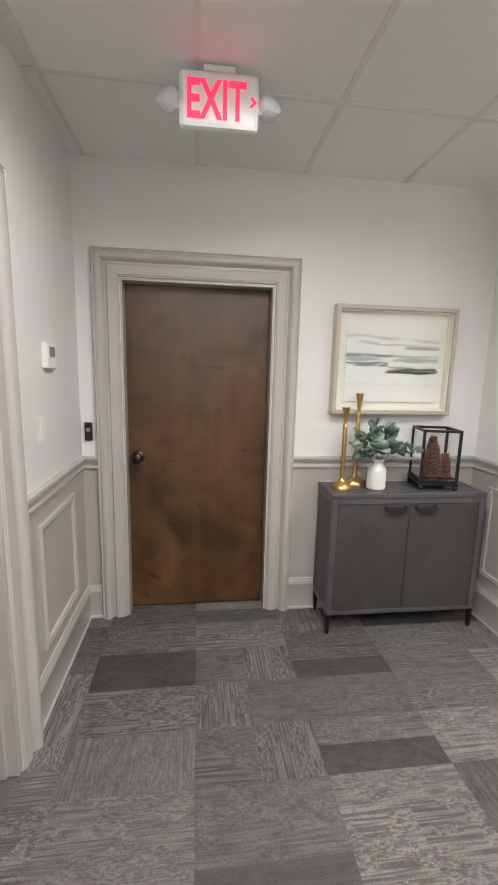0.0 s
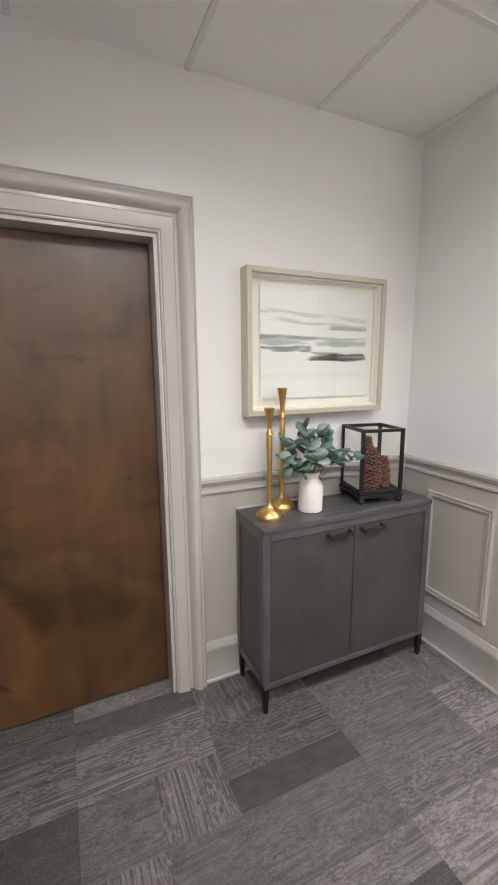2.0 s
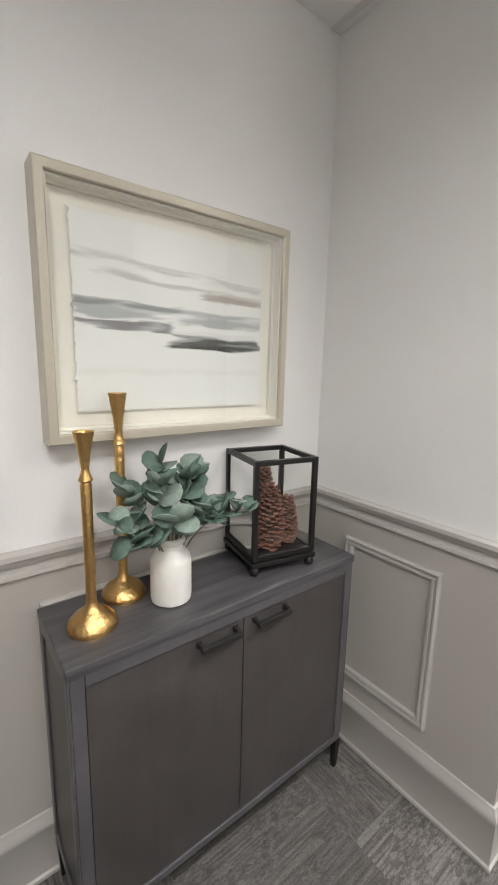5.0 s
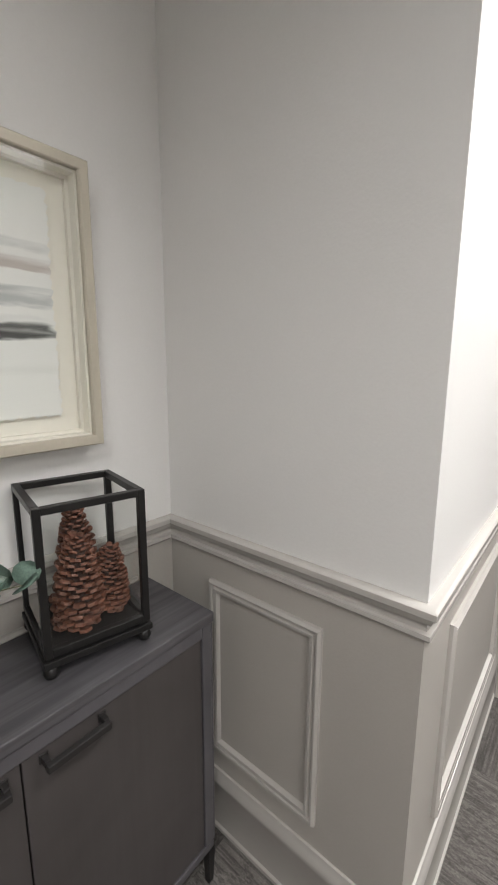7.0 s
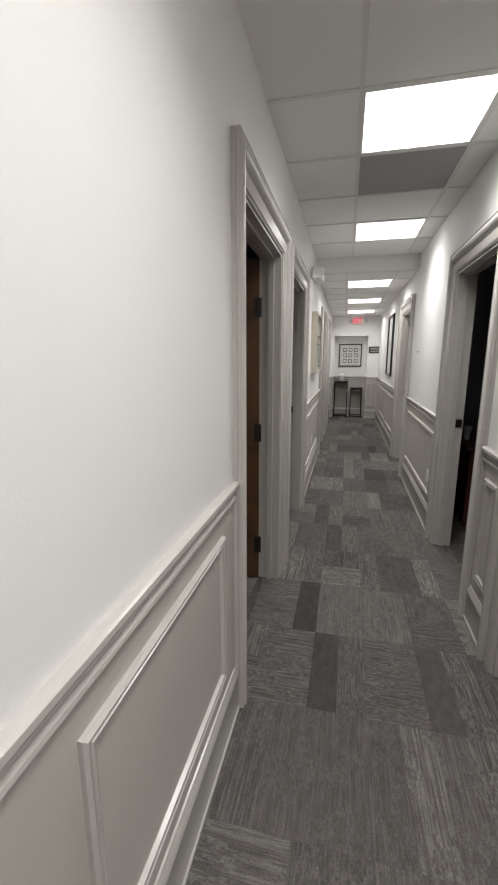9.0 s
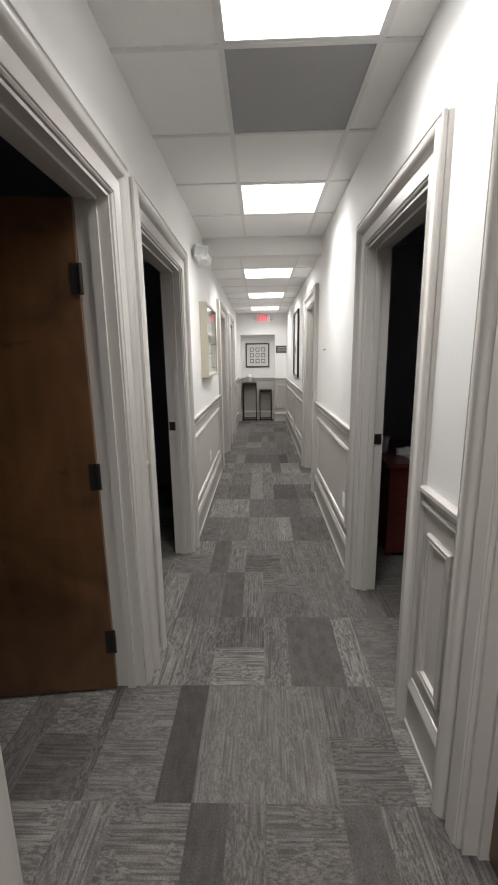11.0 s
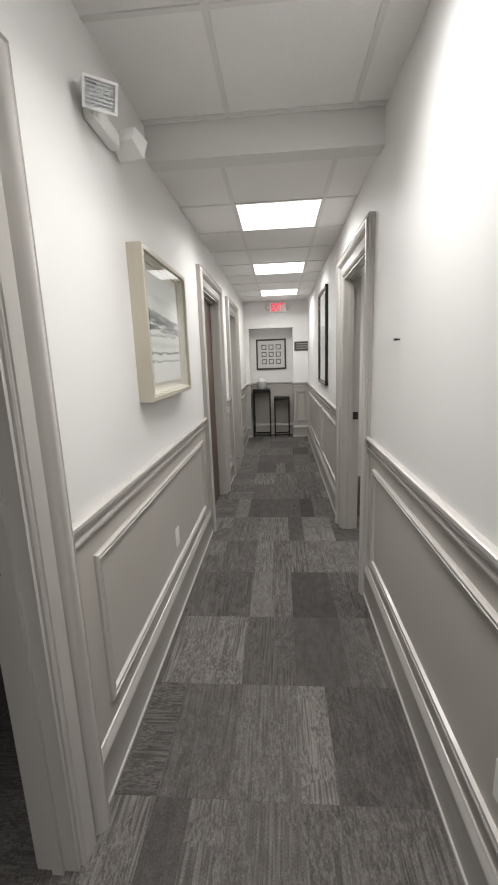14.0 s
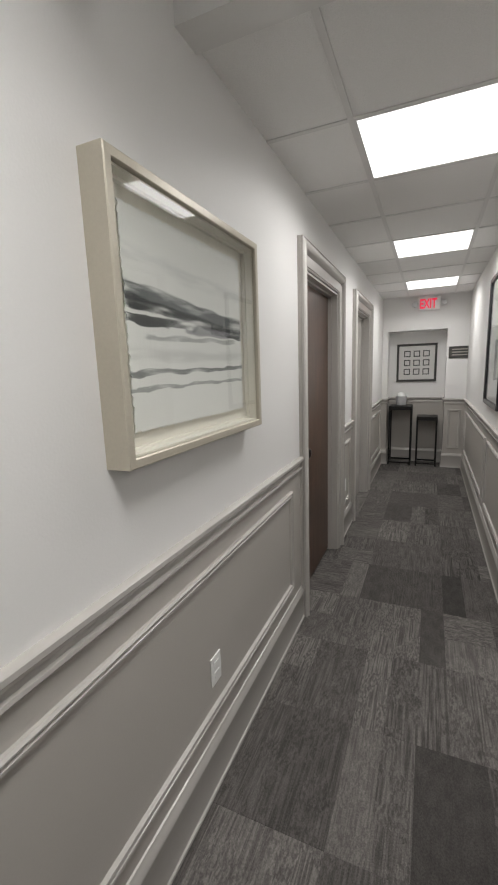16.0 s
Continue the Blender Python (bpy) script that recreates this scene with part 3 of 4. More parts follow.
# strike plates and door hinges on the jambs
def strike(x, y, z):
    b = Build().box(x - 0.002, y - 0.022, z - 0.032, x + 0.004, y + 0.022, z + 0.032, 0)
    b.box(x - 0.004, y - 0.009, z - 0.015, x - 0.0025, y + 0.009, z + 0.015, 1)
    tagged(b.done("strike_plate", [bronze, knob_metal], bevel=0.001), "dark bronze strike plate let into the door jamb", "strike plate", "strike plates on open doorways")


strike(LEFT_DOORS[1][1] - 0.016, HALL_L + 0.10, 1.04)
strike(RIGHT_DOORS[1][1] - 0.016, HALL_R - 0.10, 1.03)
strike(RIGHT_DOORS[2][1] - 0.016, HALL_R - 0.10, 1.03)

# ---- rooms beyond the open doors ----


def room(name, x0, x1, y0, y1, mat, hall_side, z=2.6):
    b = Build()
    t = 0.08
    b.box(x0 - t, y0, 0, x0, y1, z)
    b.box(x1, y0, 0, x1 + t, y1, z)
    yb = y1 if hall_side == "low" else y0
    b.box(x0 - t, yb, 0, x1 + t, yb + (t if hall_side == "low" else -t), z)
    structure(b.done("wall_" + name, mat), "plain painted office wall, darkened in colour where the room is unlit", "wall")
    structure(Build().box(x0 - t, y0, z, x1 + t, y1, z + 0.08).done("ceiling_" + name, mat), "plain office ceiling, darkened in colour where the room is unlit", "ceiling")
    structure(Build().box(x0 - t, y0, -0.06, x1 + t, y1, -0.006).done("floor_" + name, under_grey), "dark backing under the office carpet tiles", "floor")
    far, out = (y1, -1) if hall_side == "low" else (y0, 1)
    rail = Build().box(x0, far, 0.96, x1, far + out * 0.02, 1.045).box(x0, far, 0, x1, far + out * 0.016, 0.2)
    structure(rail.done("trim_" + name, trim_paint, bevel=0.005), "greige office chair rail and baseboard", "trim")


# Offices a to c carry their lack of light in the wall colour.
room("office_a", 2.1, 4.4, HALL_L + THICK, 4.6, unlit_shade, "low")
room("office_b", 4.55, 7.4, HALL_L + THICK, 4.6, unlit_shade, "low")
room("office_c", 3.75, 6.9, -2.6, HALL_R - THICK, dim_shade, "high")
room("office_d", 7.0, 9.8, -2.6, HALL_R - THICK, room_paint, "high")

# ---- emergency exit sign and battery lamps ----


def exit_sign(at, label, arrow):
    """A two-headed sign; the face looks to -y, the origin is the top of the canopy."""
    e = base("exit_sign", at, label, "exit sign", "lit exit signs")
    Build().box(-0.06, -0.02, -0.022, 0.06, 0.03, 0.0).done("canopy", plastic_white, e, 0.004)
    Build().box(-0.152, -0.022, -0.215, 0.152, 0.024, -0.02).done("housing", plastic_white, e, 0.018)
    cu = bpy.data.curves.new("letters", "FONT")
    cu.body, cu.size, cu.extrude, cu.align_x, cu.offset = "EXIT", 0.185, 0.001, "CENTER", 0.004
    tmp = new("tmp", cu)
    bpy.context.view_layer.update()
    me = bpy.data.meshes.new_from_object(tmp.evaluated_get(bpy.context.evaluated_depsgraph_get()))
    bpy.data.objects.remove(tmp)
    me.materials.clear()
    me.materials.append(exit_red)
    let = new("letters", me)
    let.parent = e
    let.matrix_basis = pose(-0.012, -0.0245, -0.183, 90, 0, 0) @ Matrix.Diagonal((0.60, 1, 1, 1))
    if arrow:
        a = Build()
        for s in (-1, 1):
            a.box(-0.024, -0.0255, -0.0045, 0.004, -0.0225, 0.0045, 0, pose(0.136, 0, -0.118, 0, -s * 45, 0))
        a.done("arrow", exit_red, e)
    for s in (-1, 1):
        h = Build()
        h.box(-0.012, -0.01, -0.03, 0.012, 0.012, 0.03, 0, pose(s * 0.16, 0, -0.12))
        h.done("bracket", plastic_white, e, 0.003)
        g = Build()
        turn = pose(s * 0.195, -0.005, -0.115, 62, 0, s * 28)
        g.lathe([(0.02, -0.05), (0.036, -0.035), (0.046, 0.0), (0.044, 0.012), (0.03, 0.02), (0.006, 0.023)], 20, 0, turn)
        g.done("lamp_head", lens_clear, e, smooth=True)
    return e


exit_sign(pose(0.075, 1.76, CEIL, 0, 0, -1), "white exit sign with red glowing letters under the ceiling", True)
exit_sign(pose(END_X - 0.03, 1.06, 2.565, 0, 0, -90), "white exit sign with red letters high on the end wall", False)

e = base("emergency_light", pose(6.31, HALL_L, 2.40), "white twin-head emergency light on the wall", "emergency light")
Build().box(-0.12, -0.045, -0.035, 0.12, 0.0, 0.035).done("housing", plastic_white, e, 0.012)
for s in (-1, 1):
    turn = pose(s * 0.15, -0.075, 0.012, 112, 0, -52) if s < 0 else pose(0.16, -0.07, 0.0, 118, 0, 78)
    hood = Build()
    ring = [(-0.055, -0.042), (-0.055, 0.042), (0.055, 0.042), (0.055, -0.042)]
    hood.sweep(ring, [(0, 0.022), (-0.002, 0.026), (0.006, 0.026), (0.014, -0.05), (0.011, -0.05)], lambda u, v, h: turn @ Vector((u, v, h)), True)
    hood.box(-0.043, -0.03, -0.052, 0.043, 0.03, -0.046, 0, turn)
    hood.done("hood", plastic_white, e)
    g = Build().box(-0.05, -0.038, 0.004, 0.05, 0.038, 0.012, 0, turn)
    for k in range(7):
        g.box(-0.05, -0.036 + 0.0105 * k, 0.012, 0.05, -0.031 + 0.0105 * k, 0.019, 0, turn)
    g.done("lens", lens_clear, e)

# ---- framed pictures ----


def shadow_box(at, art, label, W=0.39, H=0.328):
    """A deep champagne frame; its back lies on the wall and it looks to -y."""
    e = base("framed_picture", at, label, "framed picture", "framed abstract watercolours")
    ring = [(-W, -H), (-W, H), (W, H), (W, -H)]
    prof = [(0, 0.0), (0, 0.068), (0.003, 0.071), (0.022, 0.071), (0.025, 0.068), (0.025, 0.012), (0.030, 0.0)]
    Build().sweep(ring, prof, lambda u, v, h: (u, -h, v), True).done("frame", frame_champagne, e)
    Build().box(-W + 0.024, -0.016, -H + 0.024, W - 0.024, -0.008, H - 0.024).done("mount", mat_cream, e)
    # paper with a torn deckle edge, floated off the mount
    pts, rnd = [], random.Random(5)
    a, c = W - 0.084, H - 0.076
    for (x0, z0), (x1, z1) in (((-a, -c), (-a, c)), ((-a, c), (a, c)), ((a, c), (a, -c)), ((a, -c), (-a, -c))):
        for k in range(44):
            t = k / 44
            pts.append((x0 + (x1 - x0) * t + (rnd.uniform(0.001, 0.005) if k % 2 else rnd.uniform(-0.005, 0)), z0 + (z1 - z0) * t + (rnd.uniform(0.001, 0.0045) if k % 2 else rnd.uniform(-0.0035, 0))))
    n = len(pts)
    vs = [(x, -0.026, z) for x, z in pts] + [(x, -0.023, z) for x, z in pts]
    fs = [tuple(range(n)), tuple(range(2 * n - 1, n - 1, -1))] + [(i, n + i, n + (i + 1) % n, (i + 1) % n) for i in range(n)]
    Build().add(vs, fs).done("paper", art, e)
    # pale fillet that lines the inside of the frame
    inner = [(-W + 0.025, -H + 0.025), (-W + 0.025, H - 0.025), (W - 0.025, H - 0.025), (W - 0.025, -H + 0.025)]
    Build().sweep(inner, [(0.0005, 0.016), (0.0005, 0.058), (0.006, 0.058), (0.006, 0.03), (0.013, 0.028), (0.013, 0.016)], lambda u, v, h: (u, -h, v), True).done("fillet", mat_cream, e)
    pane = sheet(W - 0.025, H - 0.025, -0.061).done("pane", glass, e)
    pane.visible_shadow = False
    return e


shadow_box(pose(1.208, DOOR_Y, 1.663), art_one, "deep champagne frame with a grey abstract watercolour on torn paper")
shadow_box(pose(6.918, HALL_L, 1.705), art_two, "deep champagne frame with a dark grey abstract watercolour", 0.411, 0.349)

e = base("dark_picture", pose(9.72, HALL_R, 1.75, 0, 0, 180), "large black-framed picture hung on the hall wall", "framed picture")
ring = [(-0.42, -0.54), (-0.42, 0.54), (0.42, 0.54), (0.42, -0.54)]
Build().sweep(ring, [(0, 0), (0, 0.03), (0.006, 0.034), (0.034, 0.03), (0.04, 0.02), (0.04, 0)], lambda u, v, h: (u, -h, v), True).done("frame", plastic_black, e)
Build().box(-0.39, -0.012, -0.51, 0.39, -0.006, 0.51).done("print", art_far, e)
sheet(0.39, 0.51, -0.017).done("pane", glass, e).visible_shadow = False

e = base("square_picture", pose(END_X + NICHE[3], 1.21, 1.60, 0, 0, -90), "dark-framed print of nine small squares in the alcove", "framed picture")
ring = [(-0.295, -0.295), (-0.295, 0.295), (0.295, 0.295), (0.295, -0.295)]
Build().sweep(ring, [(0, 0), (0, 0.024), (0.03, 0.024), (0.035, 0.0)], lambda u, v, h: (u, -h, v), True).done("frame", plaque_dark, e)
Build().box(-0.27, -0.008, -0.27, 0.27, -0.004, 0.27).done("mount", print_white, e)
b = Build()
for i in (-1, 0, 1):
    for j in (-1, 0, 1):
        sq = [(0.14 * i - 0.048, 0.14 * j - 0.048), (0.14 * i - 0.048, 0.14 * j + 0.048), (0.14 * i + 0.048, 0.14 * j + 0.048), (0.14 * i + 0.048, 0.14 * j - 0.048)]
        b.sweep(sq, [(0, 0.008), (0, 0.011), (0.015, 0.011), (0.015, 0.008)], lambda u, v, h: (u, -h, v), True)
b.done("squares", ink_dark, e)

b = Build().box(END_X - 0.012, 0.47, 1.645, END_X, 0.765, 1.815, 0)
for k in range(3):
    b.box(END_X - 0.0135, 0.51, 1.685 + 0.04 * k, END_X - 0.0115, 0.725, 1.70 + 0.04 * k, 1)
tagged(b.done("wall_plaque", [plaque_dark, plaque_ink]), "small dark wall plaque with lines of writing", "plaque")

# ---- small wall fittings ----
e = base("thermostat", pose(LEFT_X, 2.005, 1.625), "small white wall thermostat with a grey display", "thermostat")
Build().box(0, -0.06, -0.055, 0.026, 0.06, 0.055).done("body", plastic_white, e, 0.005)
Build().box(0.0255, -0.03, -0.005, 0.028, 0.035, 0.04).done("display", lcd_grey, e)


def plate(name, at, label, category, toggle):
    e = base(name, at, label, category)
    Build().box(-0.036, -0.006, -0.058, 0.036, 0.0, 0.058).done("plate", plastic_white, e, 0.003)
    if toggle:
        Build().box(-0.017, -0.009, -0.033, 0.017, -0.005, 0.033).done("rocker", plastic_white, e, 0.002)
    else:
        for z in (-0.02, 0.02):
            Build().box(-0.016, -0.008, z - 0.014, 0.016, -0.005, z + 0.014).done("socket", plastic_white, e, 0.003)
    return e


plate("light_switch", pose(LEFT_X, 1.885, 1.305, 0, 0, 90), "white rocker light switch on the wall", "switch", True)
plate("outlet", pose(6.965, HALL_L, 0.475), "white wall outlet on the wainscot", "outlet", False)
plate("outlet", pose(5.50, HALL_R, 0.47, 0, 0, 180), "white wall outlet on the wainscot", "outlet", False)
plate("outlet", pose(9.55, HALL_L, 0.475), "white wall outlet on the wainscot", "outlet", False)
e = base("door_reader", pose(-0.645, DOOR_Y, 1.205), "black keyless door entry reader on the wall", "card reader")
Build().box(-0.022, -0.022, -0.055, 0.022, 0, 0.055).done("body", plastic_black, e, 0.006)
Build().lathe([(0.012, 0), (0.012, 0.003), (0.009, 0.004)], 16, 0, pose(0, -0.0215, 0.012, 90, 0, 0)).done("button", lcd_grey, e)
b = Build().lathe([(0.006, 0), (0.006, 0.002), (0.003, 0.004), (0.003, 0.02), (0.006, 0.022)], 12, 0, pose(6.56, HALL_R, 1.6, -90, 0, 0))
b.box(6.545, HALL_R + 0.014, 1.595, 6.58, HALL_R + 0.02, 1.605)
tagged(b.done("picture_hook", bronze), "small dark picture hook fixed in the wall", "hook")

# ---- cabinet and what stands on it ----
CX0, CX1, CY0, CY1, CT = 0.778, 1.735, 2.20, 2.485, 0.89
cab = base("cabinet", pose((CX0 + CX1) / 2, (CY0 + CY1) / 2, 0), "dark grey two-door sideboard cabinet on metal legs", "cabinet")
w, dp = (CX1 - CX0) / 2, (CY1 - CY0) / 2
b = Build()
b.box(-w, -dp + 0.02, 0.15, -w + 0.022, dp, CT - 0.028)
b.box(w - 0.022, -dp + 0.02, 0.15, w, dp, CT - 0.028)
b.box(-w + 0.022, -dp + 0.02, 0.15, w - 0.022, dp, 0.172)
b.box(-w + 0.022, dp - 0.012, 0.172, w - 0.022, dp, CT - 0.028)
b.box(-w + 0.022, -dp + 0.03, 0.172, w - 0.022, dp - 0.012, CT - 0.028)
b.done("body", cab_grey, cab, 0.002)
Build().box(-w - 0.008, -dp - 0.004, CT - 0.028, w + 0.008, dp, CT).done("top", cab_top, cab, 0.003)
b = Build()
for x in (-w, w - 0.032):
    b.box(x, -dp, 0.15, x + 0.032, -dp + 0.022, CT - 0.0285)
b.box(-w + 0.032, -dp, CT - 0.062, w - 0.032, -dp + 0.022, CT - 0.0285)
for x, q in ((-w, -1), (w, 1)):
    b.box(x, dp - 0.03, 0.15, x + q * 0.006, dp, CT - 0.0285)
    b.box(x, -dp, 0.15, x + q * 0.006, -dp + 0.03, CT - 0.0285)
    b.box(x, -dp + 0.03, CT - 0.055, x + q * 0.006, dp - 0.03, CT - 0.0285)
    b.box(x, -dp + 0.03, 0.15, x + q * 0.006, dp - 0.03, 0.178)
b.box(-w, -dp, 0.125, w, -dp + 0.022, 0.15)
b.box(-w, dp - 0.022, 0.125, w, dp, 0.15)
for x in (-w, w - 0.022):
    b.box(x, -dp + 0.022, 0.125, x + 0.022, dp - 0.022, 0.15)
b.done("frame", cab_edge, cab, 0.0025)
for x in (-w, w - 0.022):
    for y in (-dp, dp - 0.022):
        lx, ly = x + 0.011, y + 0.011
        ring = [(-1, -1), (1, -1), (1, 1), (-1, 1)]
        Build().add([(lx + i * r, ly + j * r, z) for z, r in ((0, 0.009), (0.127, 0.014)) for i, j in ring],
                    [(3, 2, 1, 0), (4, 5, 6, 7), (0, 1, 5, 4), (1, 2, 6, 5), (2, 3, 7, 6), (3, 0, 4, 7)]).done("leg", black_metal, cab, 0.002)
for s in (-1, 1):
    x0, x1 = (-w + 0.034, -0.0015) if s < 0 else (0.0015, w - 0.034)
    dr = Build().box(x0, -dp + 0.005, 0.153, x1, -dp + 0.027, CT - 0.064).done("door", cab_grey, cab, 0.0015)
    hx = s * 0.095 + 0.004
    h = Build()
    h.box(hx - 0.065, -dp - 0.028, 0.792, hx + 0.065, -dp - 0.014, 0.808)
    for q in (-1, 1):
        h.box(hx + q * 0.06 - 0.006, -dp - 0.016, 0.798, hx + q * 0.06 + 0.006, -dp + 0.006, 0.812)
        h.box(hx + q * 0.06 - 0.009, -dp + 0.001, 0.796, hx + q * 0.06 + 0.009, -dp + 0.0045, 0.816)
    h.done("handle", handle_metal, dr, 0.002)


def candlestick(x, y, height, label):
    s = height
    prof = [(0.061, 0), (0.062, 0.006), (0.059, 0.016), (0.046, 0.032), (0.026, 0.046), (0.015, 0.058), (0.0125, 0.075), (0.0125, s * 0.45), (0.0135, s * 0.74),
            (0.0115, s * 0.755), (0.017, s * 0.765), (0.0105, s * 0.80), (0.0095, s * 0.82), (0.013, s * 0.88), (0.019, s * 0.95), (0.0245, s), (0.021, s), (0.012, s - 0.03), (0.003, s - 0.03)]
    tagged(Build().lathe(prof, 32, 0).done("candlestick", gold, smooth=True, at=pose(x, y, CT)), label, "candlestick", "gold candlesticks on the cabinet")


candlestick(0.868, 2.325, 0.495, "shorter brushed gold metal candlestick on the cabinet")
candlestick(0.985, 2.42, 0.575, "taller brushed gold metal candlestick on the cabinet")

vase = base("vase_with_eucalyptus", pose(1.086, 2.325, CT), "white ceramic bottle vase with green eucalyptus sprigs", "vase")
Build().lathe([(0.049, 0), (0.055, 0.004), (0.057, 0.015), (0.057, 0.115), (0.054, 0.13), (0.040, 0.150), (0.034, 0.156), (0.034, 0.166), (0.040, 0.172), (0.041, 0.184), (0.036, 0.188),
               (0.031, 0.184), (0.031, 0.16), (0.044, 0.13), (0.046, 0.02), (0.004, 0.012)], 36, 0).done("bottle", ceramic, vase, smooth=True)
rnd = random.Random(11)
stems = Build()
leaf_n = 10
leaf_v = [(0, 0, 0)] + [(0.5 + 0.5 * math.cos(math.pi * (1 - 2 * k / leaf_n)), 0.54 * math.sin(math.pi * (1 - 2 * k / leaf_n)), 0.10 * abs(math.sin(math.pi * (1 - 2 * k / leaf_n)))) for k in range(leaf_n)]
leaf_v += [(x, y, z - 0.03) for x, y, z in leaf_v]
n1 = leaf_n + 1
leaf_f = [(0, 1 + k, 1 + (k + 1) % leaf_n) for k in range(leaf_n)] + [(n1, n1 + 1 + (k + 1) % leaf_n, n1 + 1 + k) for k in range(leaf_n)]
leaf_f += [(1 + k, n1 + 1 + k, n1 + 1 + (k + 1) % leaf_n, 1 + (k + 1) % leaf_n) for k in range(leaf_n)]
leaf_v[0], leaf_v[n1] = (0.5, 0, -0.02), (0.5, 0, -0.05)
leaf_meshes = []
for mt in (leaf_green, leaf_pale):
    me = bpy.data.meshes.new("leaf")
    me.from_pydata(leaf_v, [], leaf_f)
    me.materials.append(mt)
    me.polygons.foreach_set("use_smooth", [True] * len(me.polygons))
    leaf_meshes.append(me)
sprigs = [(-0.17, -0.03, 0.27), (-0.12, 0.05, 0.34), (-0.05, -0.05, 0.37), (0.0, 0.05, 0.41), (0.06, -0.02, 0.39), (0.11, 0.04, 0.36), (0.16, -0.06, 0.29), (0.24, -0.05, 0.235),
          (-0.15, -0.08, 0.22), (0.05, -0.10, 0.30), (-0.04, -0.11, 0.28), (0.10, -0.08, 0.25)]
for tx, ty, tz in sprigs:
    p0, p2 = Vector((tx * 0.08, ty * 0.08, 0.10)), Vector((tx * 0.95, ty, tz * 0.86 + 0.03))
    p1 = Vector((tx * 0.35, ty * 0.35, max(0.25, tz * 0.74)))
    pts = [p0 * (1 - t) ** 2 + p1 * 2 * t * (1 - t) + p2 * t * t for t in [i / 8 for i in range(9)]]
    stems.tube(pts, 0.0022, 0.001, 5)
    for i in (5, 6, 7, 8):
        for s in (-1, 1):
            t = i / 8
            size = rnd.uniform(0.054, 0.078) * (1.12 - 0.25 * t)
            lf = new("leaf", leaf_meshes[rnd.random() < 0.28])
            lf.parent = vase
            d = (pts[i] - pts[i - 1]).normalized()
            yaw = math.degrees(math.atan2(d.y, d.x)) + s * rnd.uniform(45, 105)
            lf.matrix_basis = Matrix.Translation(pts[i]) @ pose(0, 0, 0, rnd.uniform(-50, 50), rnd.uniform(-60, 15), yaw) @ Matrix.Diagonal((size, size, size, 1))
stems.done("stem", stem_brown, vase, smooth=True)

LW, LH = 0.114, 0.372
lan = base("lantern", pose(1.478, 2.366, CT, 0, 0, -12), "black metal framed glass lantern box on ball feet", "lantern")
b = Build()
t = 0.016
for x in (-LW, LW - t):
    for y in (-LW, LW - t):
        b.box(x, y, 0.052, x + t, y + t, LH)
for z in (0.052, LH - t):
    b.box(-LW + t, -LW, z, LW - t, -LW + t, z + t)
    b.box(-LW + t, LW - t, z, LW - t, LW, z + t)
    b.box(-LW, -LW + t, z, -LW + t, LW - t, z + t)
    b.box(LW - t, -LW + t, z, LW, LW - t, z + t)
b.done("frame", black_metal, lan, 0.0015)
Build().box(-LW - 0.004, -LW - 0.004, 0.030, LW + 0.004, LW + 0.004, 0.046).box(-LW + 0.004, -LW + 0.004, 0.046, LW - 0.004, LW - 0.004, 0.058).done("plinth", black_metal, lan, 0.002)
for x in (-LW + 0.012, LW - 0.012):
    for y in (-LW + 0.012, LW - 0.012):
        Build().lathe([(0.006, 0), (0.014, 0.006), (0.017, 0.015), (0.014, 0.025), (0.008, 0.031)], 14, 0, pose(x, y, 0)).done("foot", black_metal, lan, smooth=True)
for k in range(4):
    p = sheet(LW - t, (LH - t - 0.066) / 2, -LW + 0.006).done("pane", glass, lan, at=pose(0, 0, (LH - t + 0.066) / 2, 0, 0, 90 * k))
    p.visible_shadow = False


def pine_cone(x, y, height, radius, seed):
    """A closed core wrapped in spiral rows of thick scales."""
    rnd = random.Random(seed)
    e = base("pine_cone", lan.matrix_basis @ pose(x, y, 0.058, rnd.uniform(-3, 3), rnd.uniform(-3, 3), rnd.uniform(0, 360)), "reddish brown pine cone standing in the lantern", "pine cone", "pine cones in the lantern")
    core = Build().lathe([(radius * 0.4, 0), (radius * 0.75, height * 0.15), (radius * 0.7, height * 0.5), (radius * 0.45, height * 0.85), (0.01, height * 0.97)], 14)
    core.done("core", stem_dark, e, smooth=True)
    sc = Build()
    n = 150
    for i in range(n):
        f = (i + 0.5) / n
        z = height * (0.02 + 0.95 * f)
        r = radius * (0.70 + 1.1 * f if f < 0.22 else 0.94 * (1 - 0.72 * ((f - 0.22) / 0.78) ** 2.1))
        a = i * 2.39996
        s = radius * (0.47 - 0.19 * f) * rnd.uniform(0.85, 1.15)
        m = pose(0, 0, z, 0, 0, math.degrees(a)) @ pose(r * 0.72, 0, 0, 0, -8 - 34 * f + rnd.uniform(-8, 8), 0)
        vs = [(0, -s * 0.5, -s * 0.14), (0, s * 0.5, -s * 0.14), (s * 0.9, s * 0.62, -s * 0.2), (s * 1.2, 0, -s * 0.24), (s * 0.9, -s * 0.62, -s * 0.2),
              (0, -s * 0.5, s * 0.14), (0, s * 0.5, s * 0.14), (s * 0.9, s * 0.62, s * 0.10), (s * 1.2, 0, s * 0.12), (s * 0.9, -s * 0.62, s * 0.14)]
        sc.add(vs, [(0, 4, 3, 2, 1), (5, 6, 7, 8, 9), (0, 1, 6, 5), (1, 2, 7, 6), (2, 3, 8, 7), (3, 4, 9, 8), (4, 0, 5, 9)], 0, m)
    sc.done("scales", cone_brown, e)


